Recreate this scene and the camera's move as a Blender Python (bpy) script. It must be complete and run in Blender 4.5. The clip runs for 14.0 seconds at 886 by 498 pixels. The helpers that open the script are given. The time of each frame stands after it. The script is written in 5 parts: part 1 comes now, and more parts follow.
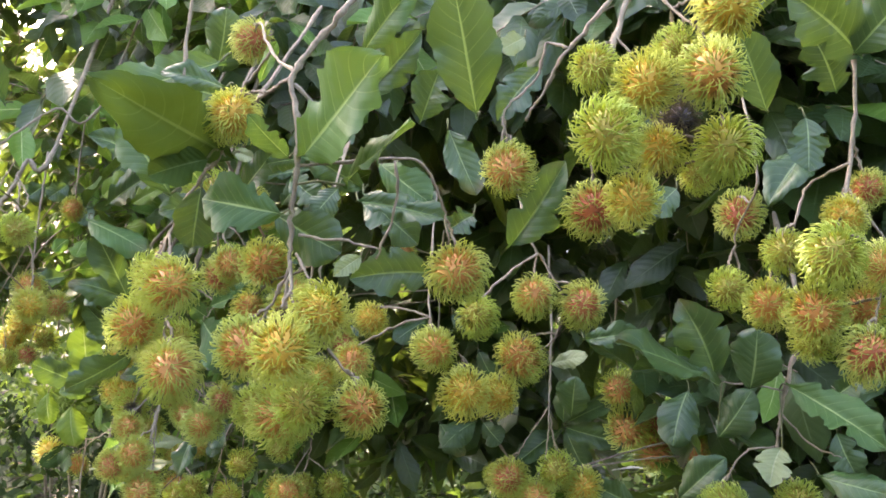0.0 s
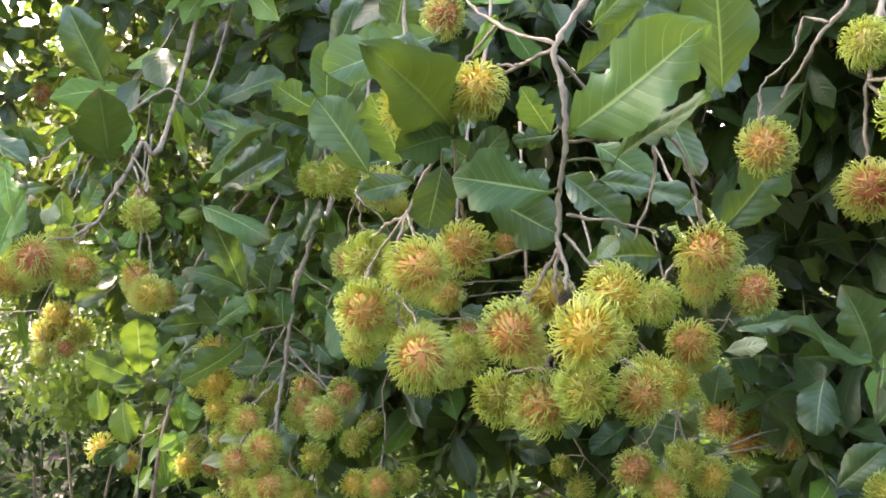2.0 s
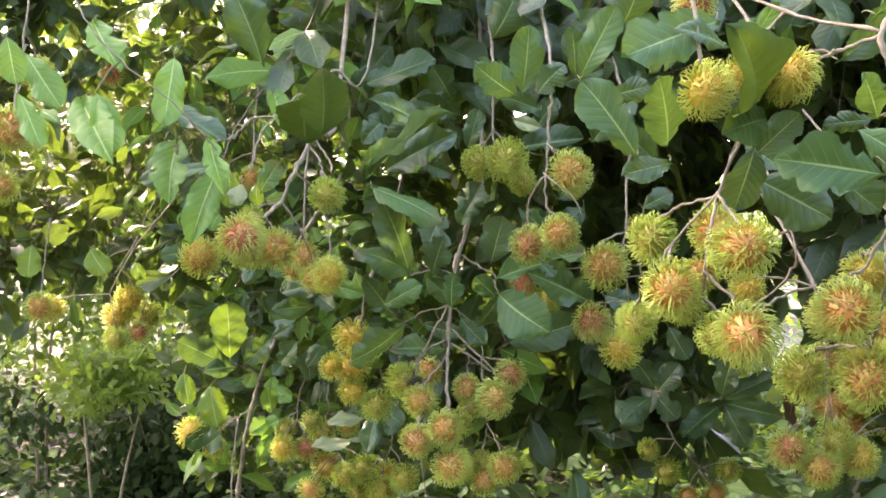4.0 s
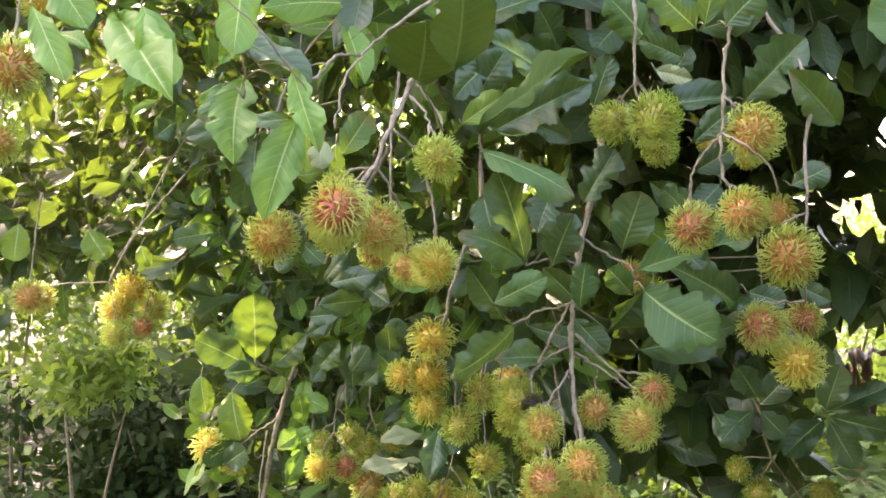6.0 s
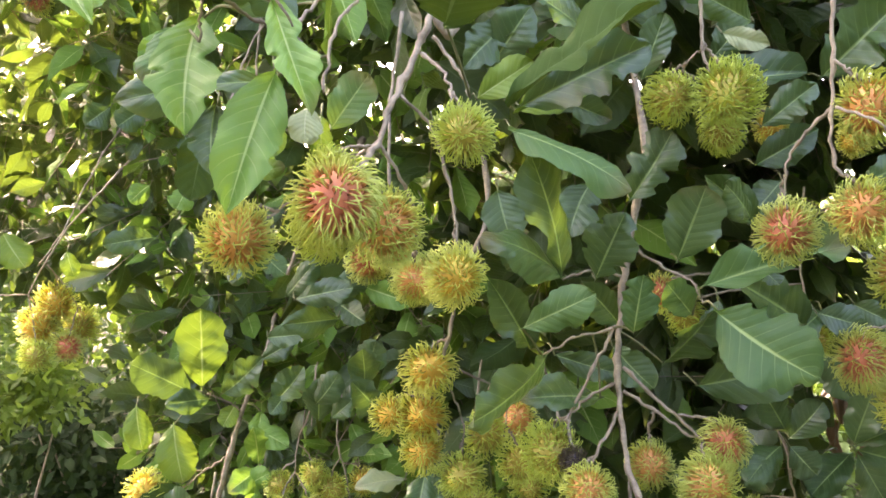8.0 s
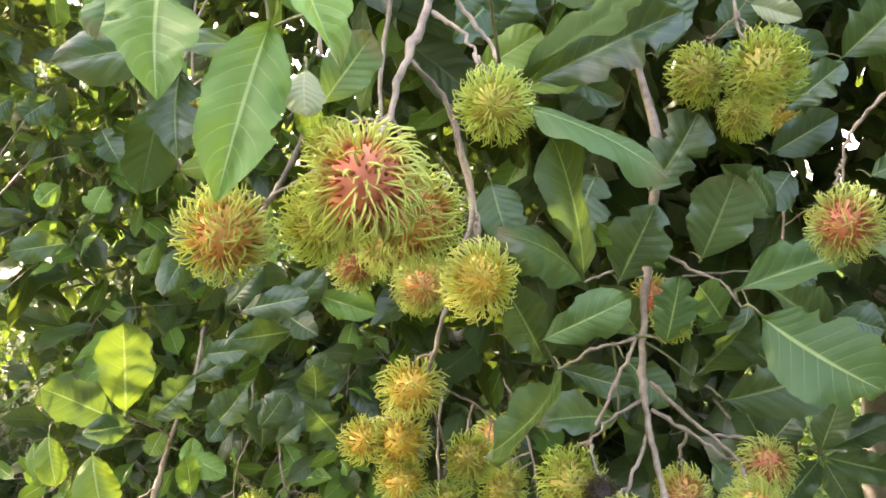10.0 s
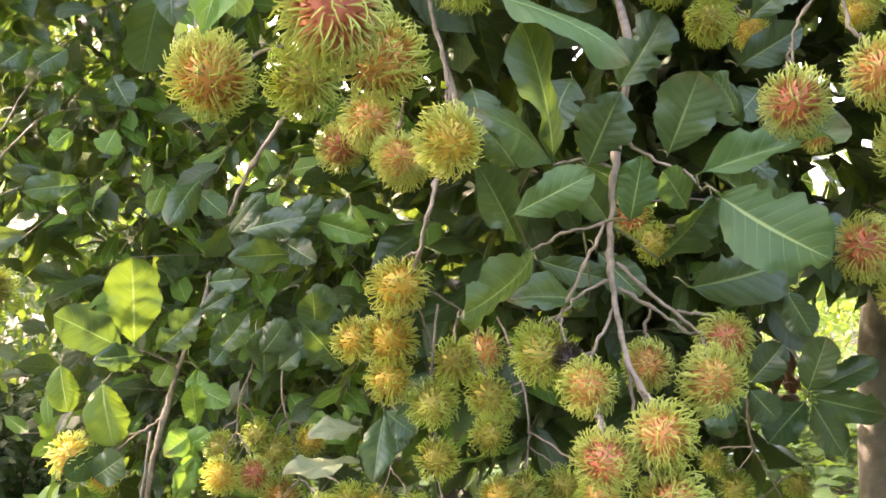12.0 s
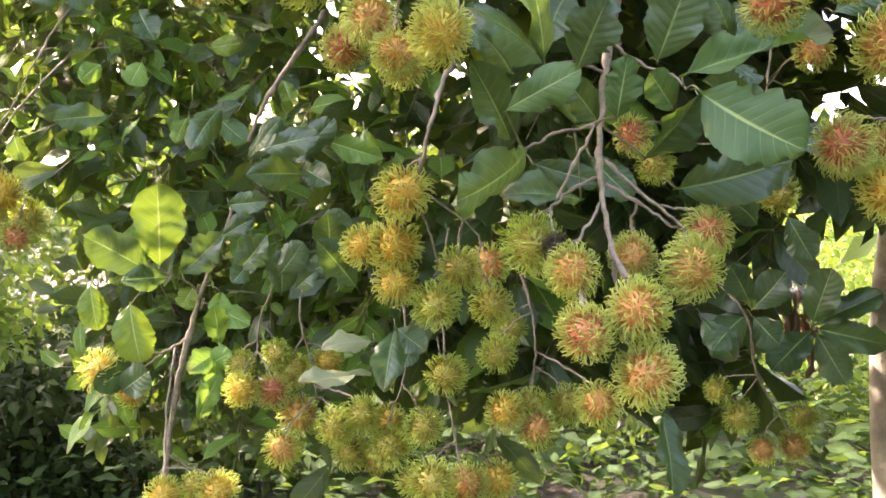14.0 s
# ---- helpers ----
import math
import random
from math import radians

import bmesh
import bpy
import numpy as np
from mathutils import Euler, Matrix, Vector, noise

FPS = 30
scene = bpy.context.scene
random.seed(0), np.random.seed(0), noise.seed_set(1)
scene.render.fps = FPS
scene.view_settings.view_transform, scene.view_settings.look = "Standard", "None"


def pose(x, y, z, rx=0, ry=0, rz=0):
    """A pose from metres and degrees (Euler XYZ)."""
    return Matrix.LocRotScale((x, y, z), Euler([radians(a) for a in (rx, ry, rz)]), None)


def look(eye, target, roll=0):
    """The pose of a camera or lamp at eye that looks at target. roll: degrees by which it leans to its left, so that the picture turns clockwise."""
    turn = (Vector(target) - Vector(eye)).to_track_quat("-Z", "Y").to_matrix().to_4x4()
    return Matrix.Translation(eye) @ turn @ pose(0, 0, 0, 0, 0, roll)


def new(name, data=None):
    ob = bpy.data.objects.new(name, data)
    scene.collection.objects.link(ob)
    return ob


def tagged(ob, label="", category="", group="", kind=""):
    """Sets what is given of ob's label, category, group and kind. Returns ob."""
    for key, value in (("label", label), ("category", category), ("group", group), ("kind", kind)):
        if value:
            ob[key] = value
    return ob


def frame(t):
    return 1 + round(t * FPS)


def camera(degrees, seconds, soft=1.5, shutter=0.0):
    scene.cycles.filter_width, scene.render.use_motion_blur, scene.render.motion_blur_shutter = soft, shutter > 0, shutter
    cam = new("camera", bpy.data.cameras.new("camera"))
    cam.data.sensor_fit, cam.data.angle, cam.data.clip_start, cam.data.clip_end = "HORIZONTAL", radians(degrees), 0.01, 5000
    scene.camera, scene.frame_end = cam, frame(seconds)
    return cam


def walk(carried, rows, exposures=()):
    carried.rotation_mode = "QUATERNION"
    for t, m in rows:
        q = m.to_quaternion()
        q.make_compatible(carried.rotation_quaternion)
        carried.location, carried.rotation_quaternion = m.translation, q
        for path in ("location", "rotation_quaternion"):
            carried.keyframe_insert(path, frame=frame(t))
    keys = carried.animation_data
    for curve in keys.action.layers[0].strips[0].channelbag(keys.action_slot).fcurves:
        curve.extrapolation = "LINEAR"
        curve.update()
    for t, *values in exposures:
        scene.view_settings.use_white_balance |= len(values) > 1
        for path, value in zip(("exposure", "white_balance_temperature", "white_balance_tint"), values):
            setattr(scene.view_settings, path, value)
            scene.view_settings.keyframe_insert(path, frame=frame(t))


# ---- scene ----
cam = camera(51.6, 14.0, soft=1.7)
METRES, EYE = 1.6, 1.6
ROWS = [
    (0.0, 0.0, 0.0, 0.0, -0.0, 0.0, -0.0),
    (0.5, -0.024, 0.0033, 0.0111, -0.32, -0.36, 0.07),
    (1.0, -0.0584, 0.0114, -0.0004, -0.94, 0.07, -0.1),
    (1.5, -0.1091, 0.0196, -0.0042, -1.92, -0.22, 0.08),
    (2.0, -0.1637, 0.0257, -0.0076, -2.84, -0.31, -0.02),
    (2.5, -0.2155, 0.0279, -0.0137, -3.45, -0.28, -0.37),
    (3.0, -0.2665, 0.0272, -0.0188, -3.95, -0.2, -0.67),
    (3.5, -0.3181, 0.0276, -0.0174, -4.73, -0.44, -0.72),
    (4.0, -0.3637, 0.0307, -0.0151, -5.62, -0.91, -0.59),
    (6.5, -0.4649, 0.2893, -0.0274, -7.85, -1.49, -1.56),
    (7.0, -0.4674, 0.3283, -0.0268, -8.57, -1.31, -1.62),
    (7.5, -0.4716, 0.3619, -0.0301, -9.45, -0.99, -1.77),
    (10.0, -0.5118, 0.4879, -0.0394, -17.04, -0.07, -1.29),
    (10.5, -0.5155, 0.4788, -0.0497, -17.29, -0.17, -1.21),
    (11.0, -0.5147, 0.464, -0.0667, -17.17, 0.03, -1.39),
    (11.5, -0.5081, 0.4541, -0.0857, -16.68, 0.13, -1.43),
    (12.0, -0.502, 0.4493, -0.1026, -16.12, 0.11, -1.39),
    (12.5, -0.4967, 0.4431, -0.1146, -15.59, -0.18, -1.36),
    (13.0, -0.4912, 0.434, -0.1243, -15.08, -0.66, -1.45),
    (13.5, -0.4911, 0.4221, -0.1336, -14.69, -1.32, -1.52),
    (14.0, -0.4913, 0.4121, -0.1441, -14.21, -1.86, -1.7),
]
EXPOSURES = [(0.0, 3.90, 7400, 27), (3.0, 4.03, 7550, 26), (6.5, 4.18, 7950, 29), (10.0, 4.39, 8000, 31), (11.5, 4.36, 7950, 33), (14.0, 4.29, 7750, 34)]
walk(cam, [(t, pose(0, 0, EYE) @ pose(METRES * x, METRES * y, METRES * z, 90 + pitch, roll, yaw)) for t, x, y, z, yaw, pitch, roll in ROWS], EXPOSURES)

# ---- daylight: bright hazy sky, sun high behind the tree ----
SUN_WAY = Vector((-0.50, 0.62, 0.62)).normalized()
world = bpy.data.worlds.new("sky")
scene.world = world
world.use_nodes = True
wn = world.node_tree.nodes
sky = wn.new("ShaderNodeTexSky")
sky.sky_type = "NISHITA"
sky.sun_disc = False
sky.sun_elevation = math.asin(SUN_WAY.z)
sky.sun_rotation = math.atan2(SUN_WAY.x, SUN_WAY.y)
sky.air_density, sky.dust_density, sky.ozone_density = 1.0, 4.0, 1.0
wn["Background"].inputs["Strength"].default_value = 0.15
world.node_tree.links.new(sky.outputs["Color"], wn["Background"].inputs["Color"])
sun = new("sun", bpy.data.lights.new("sun", "SUN"))
sun.data.energy, sun.data.angle, sun.data.color = 1.6, radians(0.6), (1.0, 0.95, 0.85)
sun.matrix_world = look(SUN_WAY * 50, (0, 0, 0))

# ---- materials ----
def material(name):
    m = bpy.data.materials.new(name)
    m.use_nodes = True
    nt = m.node_tree
    return m, nt, nt.nodes["Principled BSDF"], nt.nodes["Material Output"]


def node(nt, kind, **settings):
    n = nt.nodes.new(kind)
    for key, value in settings.items():
        if key in n.inputs:
            n.inputs[key].default_value = value
    return n


def maths(nt, op, a, b=None, clamp=False):
    n = nt.nodes.new("ShaderNodeMath")
    n.operation, n.use_clamp = op, clamp
    for i, v in enumerate((a, b)):
        if v is None:
            continue
        if isinstance(v, (int, float)):
            n.inputs[i].default_value = v
        else:
            nt.links.new(v, n.inputs[i])
    return n.outputs[0]


def mixed(nt, factor, a, b, blend="MIX"):
    n = nt.nodes.new("ShaderNodeMix")
    n.data_type, n.blend_type = "RGBA", blend
    for socket, v in ((n.inputs[0], factor), (n.inputs[6], a), (n.inputs[7], b)):
        if isinstance(v, (int, float)):
            socket.default_value = v
        elif isinstance(v, tuple):
            socket.default_value = (*v, 1)
        else:
            nt.links.new(v, socket)
    return n.outputs[2]


def ramp(nt, value, stops):
    n = nt.nodes.new("ShaderNodeValToRGB")
    e = n.color_ramp.elements
    while len(e) < len(stops):
        e.new(0.5)
    for el, (at, c) in zip(e, stops):
        el.position, el.color = at, (*c, 1)
    nt.links.new(value, n.inputs[0])
    return n.outputs[0]


def leaf_material(name, dark, light, vein, through_colour, translucency, rough=0.36):
    """A leaf: pale midrib, side veins with relief between them, blotches, light passing through."""
    m, nt, p, out = material(name)
    uv = node(nt, "ShaderNodeUVMap")
    sep = node(nt, "ShaderNodeSeparateXYZ")
    nt.links.new(uv.outputs[0], sep.inputs[0])
    side = maths(nt, "ABSOLUTE", maths(nt, "MULTIPLY", maths(nt, "SUBTRACT", sep.outputs[0], 0.5), 2.0))
    along = sep.outputs[1]
    geo, info = node(nt, "ShaderNodeNewGeometry"), node(nt, "ShaderNodeObjectInfo")
    chance = maths(nt, "FRACT", maths(nt, "ADD", geo.outputs["Random Per Island"], info.outputs["Random"]))
    blotch = node(nt, "ShaderNodeTexNoise", Scale=22.0, Detail=4.0, Roughness=0.6)
    nt.links.new(geo.outputs["Position"], blotch.inputs["Vector"])
    fine = node(nt, "ShaderNodeTexNoise", Scale=260.0, Detail=3.0, Roughness=0.6)
    nt.links.new(geo.outputs["Position"], fine.inputs["Vector"])
    tone = maths(nt, "ADD", maths(nt, "MULTIPLY", chance, 0.65), maths(nt, "MULTIPLY", blotch.outputs["Fac"], 0.5), True)
    colour = mixed(nt, tone, dark, light)
    phase = maths(nt, "MULTIPLY", maths(nt, "SUBTRACT", along, maths(nt, "MULTIPLY", side, 0.22)), 9.0)
    wave = maths(nt, "ABSOLUTE", maths(nt, "SUBTRACT", maths(nt, "FRACT", phase), 0.5))
    line = maths(nt, "MULTIPLY", maths(nt, "SUBTRACT", 0.055, wave), 18.0, True)
    line = maths(nt, "MULTIPLY", line, maths(nt, "SUBTRACT", 1.0, side))
    rib = maths(nt, "MULTIPLY", maths(nt, "SUBTRACT", maths(nt, "SUBTRACT", 0.080, maths(nt, "MULTIPLY", along, 0.050)), side), 30.0, True)
    colour = mixed(nt, maths(nt, "MULTIPLY", line, 0.50), colour, vein)
    colour = mixed(nt, maths(nt, "MULTIPLY", rib, 0.85), colour, vein)
    spots = maths(nt, "MULTIPLY", maths(nt, "SUBTRACT", fine.outputs["Fac"], 0.70), 8.0, True)
    colour = mixed(nt, maths(nt, "MULTIPLY", spots, 0.45), colour, (0.16, 0.11, 0.045))
    rim = maths(nt, "MULTIPLY", maths(nt, "SUBTRACT", maths(nt, "ADD", side, maths(nt, "MULTIPLY", blotch.outputs["Fac"], 0.5)), 1.30), 5.0, True)
    colour = mixed(nt, maths(nt, "MULTIPLY", rim, 0.6), colour, (0.17, 0.14, 0.05))
    dry = maths(nt, "ADD", maths(nt, "SUBTRACT", along, 0.80), maths(nt, "MULTIPLY", maths(nt, "SUBTRACT", chance, 0.93), 0.80))
    dry = maths(nt, "MULTIPLY", maths(nt, "ADD", dry, maths(nt, "MULTIPLY", maths(nt, "SUBTRACT", blotch.outputs["Fac"], 0.55), 0.6)), 5.0, True)
    colour = mixed(nt, maths(nt, "MULTIPLY", dry, 0.6), colour, (0.17, 0.115, 0.06))
    nt.links.new(colour, p.inputs["Base Color"])
    nt.links.new(maths(nt, "ADD", rough - 0.12, maths(nt, "MULTIPLY", blotch.outputs["Fac"], 0.26)), p.inputs["Roughness"])
    p.inputs["Specular IOR Level"].default_value = 0.5 if rough < 0.45 else 0.35 if rough < 0.7 else 0.12
    height = maths(nt, "ADD", maths(nt, "MULTIPLY", wave, 1.0), maths(nt, "ADD", maths(nt, "MULTIPLY", rib, -0.5), maths(nt, "MULTIPLY", fine.outputs["Fac"], 0.18)))
    bump = node(nt, "ShaderNodeBump", Strength=0.32, Distance=0.0026)
    nt.links.new(height, bump.inputs["Height"])
    nt.links.new(bump.outputs[0], p.inputs["Normal"])
    glow = node(nt, "ShaderNodeBsdfTranslucent")
    nt.links.new(mixed(nt, maths(nt, "MULTIPLY", rib, 0.5), mixed(nt, 0.5, through_colour, colour), vein), glow.inputs["Color"])
    nt.links.new(bump.outputs[0], glow.inputs["Normal"])
    mix = node(nt, "ShaderNodeMixShader", Fac=translucency)
    nt.links.new(p.outputs[0], mix.inputs[1])
    nt.links.new(glow.outputs[0], mix.inputs[2])
    nt.links.new(mix.outputs[0], out.inputs["Surface"])
    return m


LEAF = {
    # shrub leaf lightened in colour to look sunlit
    "f": leaf_material("sunlit_colour_shrub_leaf", (0.050, 0.115, 0.020), (0.130, 0.225, 0.042), (0.22, 0.31, 0.10), (0.42, 0.58, 0.06), 0.42, 0.55),
    # wide tone spread imitates lit and shaded leaves within the crown
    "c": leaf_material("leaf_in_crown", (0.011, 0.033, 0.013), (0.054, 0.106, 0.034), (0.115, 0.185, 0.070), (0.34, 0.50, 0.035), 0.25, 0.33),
    "n": leaf_material("leaf_dark_green", (0.020, 0.056, 0.022), (0.052, 0.110, 0.036), (0.22, 0.33, 0.12), (0.24, 0.40, 0.03), 0.21),
    "m": leaf_material("leaf_mid_green", (0.036, 0.096, 0.032), (0.072, 0.158, 0.046), (0.30, 0.42, 0.15), (0.26, 0.42, 0.03), 0.26, 0.54),
    # near-black leaf colour that carries the deep shade of the hollow
    "e": leaf_material("leaf_coloured_as_deep_shade", (0.010, 0.026, 0.009), (0.026, 0.052, 0.016), (0.06, 0.09, 0.035), (0.10, 0.17, 0.02), 0.12, 0.75),
    # olive leaves, darkened in colour for the shade they hang in
    "d": leaf_material("leaf_olive_with_shade", (0.024, 0.054, 0.012), (0.046, 0.088, 0.020), (0.09, 0.14, 0.05), (0.12, 0.20, 0.015), 0.16, 0.75),
    "l": leaf_material("leaf_fresh_green", (0.080, 0.190, 0.034), (0.135, 0.275, 0.050), (0.42, 0.55, 0.20), (0.28, 0.46, 0.04), 0.30, 0.46),
    # yellow-green colour stands in for sun shining through the leaf
    "y": leaf_material("leaf_yellow_as_backlit", (0.075, 0.160, 0.022), (0.135, 0.225, 0.030), (0.32, 0.42, 0.15), (0.30, 0.44, 0.03), 0.26, 0.5),
    "p": leaf_material("leaf_pale_underside", (0.210, 0.270, 0.130), (0.290, 0.330, 0.180), (0.36, 0.40, 0.22), (0.30, 0.42, 0.10), 0.25, 0.6),
    "s": leaf_material("shrub_leaf", (0.016, 0.046, 0.013), (0.060, 0.116, 0.026), (0.12, 0.18, 0.07), (0.30, 0.46, 0.04), 0.32, 0.58),
    # sunlight on the far bush is put into this lighter colour
    "g": leaf_material("sunlit_colour_bush_leaf", (0.080, 0.170, 0.026), (0.180, 0.290, 0.055), (0.26, 0.36, 0.12), (0.46, 0.62, 0.07), 0.45),
    "h": leaf_material("herb_leaf", (0.012, 0.034, 0.012), (0.046, 0.095, 0.030), (0.12, 0.19, 0.07), (0.30, 0.48, 0.05), 0.30, 0.72),
}


def bark_material(name, dark, light, scale=60.0):
    m, nt, p, out = material(name)
    geo = node(nt, "ShaderNodeNewGeometry")
    a = node(nt, "ShaderNodeTexNoise", Scale=scale, Detail=6.0, Roughness=0.7)
    b = node(nt, "ShaderNodeTexNoise", Scale=scale * 6, Detail=4.0, Roughness=0.6)
    for n in (a, b):
        nt.links.new(geo.outputs["Position"], n.inputs["Vector"])
    tone = maths(nt, "MULTIPLY", maths(nt, "SUBTRACT", a.outputs["Fac"], 0.3), 2.4, True)
    colour = mixed(nt, tone, dark, light)
    pale = maths(nt, "MULTIPLY", maths(nt, "SUBTRACT", b.outputs["Fac"], 0.62), 7.0, True)
    nt.links.new(mixed(nt, maths(nt, "MULTIPLY", pale, 0.5), colour, (0.36, 0.32, 0.26)), p.inputs["Base Color"])
    p.inputs["Roughness"].default_value = 0.82
    bump = node(nt, "ShaderNodeBump", Strength=0.6, Distance=0.0016 if scale > 20 else 0.01)
    nt.links.new(maths(nt, "ADD", a.outputs["Fac"], maths(nt, "MULTIPLY", b.outputs["Fac"], 0.5)), bump.inputs["Height"])
    nt.links.new(bump.outputs[0], p.inputs["Normal"])
    return m


TWIG = bark_material("twig_bark", (0.105, 0.082, 0.055), (0.345, 0.285, 0.200))
PETIOLE = bark_material("leaf_stalk_skin", (0.075, 0.085, 0.032), (0.15, 0.155, 0.065))
BARK = bark_material("trunk_bark", (0.22, 0.19, 0.145), (0.58, 0.53, 0.44), 9.0)


def fruit_materials(name, skin, root, tip):
    """Skin and soft spines of a rambutan; the spines turn from root to tip colour outward from the middle."""
    made = []
    for part_name in ("skin", "spine"):
        m, nt, p, out = material(f"rambutan_{part_name}_{name}")
        coord, info = node(nt, "ShaderNodeTexCoord"), node(nt, "ShaderNodeObjectInfo")
        far = node(nt, "ShaderNodeVectorMath")
        far.operation = "LENGTH"
        nt.links.new(coord.outputs["Object"], far.inputs[0])
        patch = node(nt, "ShaderNodeTexNoise", Scale=1.6, Detail=3.0, Roughness=0.6)
        nt.links.new(coord.outputs["Object"], patch.inputs["Vector"])
        shift = maths(nt, "ADD", maths(nt, "MULTIPLY", maths(nt, "SUBTRACT", patch.outputs["Fac"], 0.5), 0.26), maths(nt, "MULTIPLY", maths(nt, "SUBTRACT", info.outputs["Random"], 0.5), 0.16))
        reach = maths(nt, "ADD", maths(nt, "MULTIPLY", maths(nt, "SUBTRACT", far.outputs["Value"], 0.52), 2.7), shift, True)
        colour = ramp(nt, reach, [(0.0, skin), (0.22, root), (0.38, tuple(0.4 * a + 0.6 * b for a, b in zip(root, tip))), (0.54, tip)])
        browned = node(nt, "ShaderNodeTexNoise", Scale=7.0, Detail=2.0)
        nt.links.new(coord.outputs["Object"], browned.inputs["Vector"])
        brown = maths(nt, "MULTIPLY", maths(nt, "SUBTRACT", browned.outputs["Fac"], 0.66), 6.0, True)
        colour = mixed(nt, maths(nt, "MULTIPLY", brown, 0.3), colour, (0.20, 0.11, 0.03))
        nt.links.new(colour, p.inputs["Base Color"])
        p.inputs["Roughness"].default_value = 0.36 if part_name == "spine" else 0.6
        if part_name == "spine":
            glow = node(nt, "ShaderNodeBsdfTranslucent")
            nt.links.new(mixed(nt, 0.3, colour, (0.73, 0.74, 0.22)), glow.inputs["Color"])
            mix = node(nt, "ShaderNodeMixShader", Fac=0.5)
            nt.links.new(p.outputs[0], mix.inputs[1])
            nt.links.new(glow.outputs[0], mix.inputs[2])
            nt.links.new(mix.outputs[0], out.inputs["Surface"])
        made.append(m)
    return made


RIPE = [
    fruit_materials("green", (0.36, 0.29, 0.05), (0.56, 0.54, 0.10), (0.50, 0.62, 0.13)),
    fruit_materials("yellow", (0.58, 0.35, 0.05), (0.70, 0.53, 0.08), (0.60, 0.65, 0.15)),
    fruit_materials("orange", (0.58, 0.26, 0.08), (0.72, 0.43, 0.12), (0.55, 0.64, 0.16)),
    fruit_materials("red", (0.46, 0.13, 0.06), (0.70, 0.32, 0.13), (0.54, 0.62, 0.16)),
    fruit_materials("withered", (0.035, 0.026, 0.026), (0.045, 0.034, 0.034), (0.085, 0.065, 0.055)),
]


# ---- building blocks ----
def mesh_of(name, verts, faces, mat, uvs=None, smooth=True):
    me = bpy.data.meshes.new(name)
    me.from_pydata([tuple(v) for v in verts] if not isinstance(verts, np.ndarray) else verts.tolist(), [], faces if isinstance(faces, list) else faces.tolist())
    me.materials.append(mat)
    if uvs is not None:
        layer = me.uv_layers.new(name="UVMap")
        idx = np.empty(len(me.loops), dtype=np.int32)
        me.loops.foreach_get("vertex_index", idx)
        layer.data.foreach_set("uv", np.asarray(uvs, dtype=np.float32)[idx].ravel())
    if smooth:
        me.polygons.foreach_set("use_smooth", np.ones(len(me.polygons), dtype=bool))
    return me


def part(name, me, parent, label="", m=None):
    ob = new(name, me)
    ob.parent = parent
    if m is not None:
        ob.matrix_basis = m
    return tagged(ob, label)


def smooth_line(points, steps=5):
    """Catmull-Rom curve through the points."""
    P = [np.array(p, dtype=float) for p in points]
    P = [2 * P[0] - P[1]] + P + [2 * P[-1] - P[-2]]
    out = []
    for i in range(1, len(P) - 2):
        a, b, c, d = P[i - 1:i + 3]
        for k in range(steps):
            t = k / steps
            out.append(0.5 * (2 * b + (c - a) * t + (2 * a - 5 * b + 4 * c - d) * t * t + (3 * b - a - 3 * c + d) * t ** 3))
    out.append(P[-2])
    return np.array(out)


def tube(points, r0, r1, sides=7, knots=0.0, rng=None):
    """Verts and faces of a tapered round rod with closed ends; knots swell it at uneven steps."""
    P = np.asarray(points)
    n = len(P)
    T = np.gradient(P, axis=0)
    T /= np.linalg.norm(T, axis=1)[:, None] + 1e-9
    ref = np.array([0.31, -0.9, 0.3]) if abs(T[0] @ np.array([0.31, -0.9, 0.3])) < 0.9 else np.array([1.0, 0, 0])
    verts, faces = [], []
    for i in range(n):
        a = np.cross(T[i], ref)
        a /= np.linalg.norm(a) + 1e-9
        b = np.cross(T[i], a)
        r = r0 + (r1 - r0) * i / (n - 1)
        if knots and rng is not None:
            r *= 1 + knots * (rng.random() ** 3)
        for k in range(sides):
            w = 2 * math.pi * k / sides
            verts.append(P[i] + r * (math.cos(w) * a + math.sin(w) * b))
    for i in range(n - 1):
        for k in range(sides):
            k2 = (k + 1) % sides
            faces.append((i * sides + k, i * sides + k2, (i + 1) * sides + k2, (i + 1) * sides + k))
    faces.append(tuple(range(sides))[::-1])
    faces.append(tuple((n - 1) * sides + k for k in range(sides)))
    return verts, faces


def joined(pieces):
    verts, faces = [], []
    for v, f in pieces:
        o = len(verts)
        verts.extend(v)
        faces.extend(tuple(i + o for i in q) for q in f)
    return verts, faces


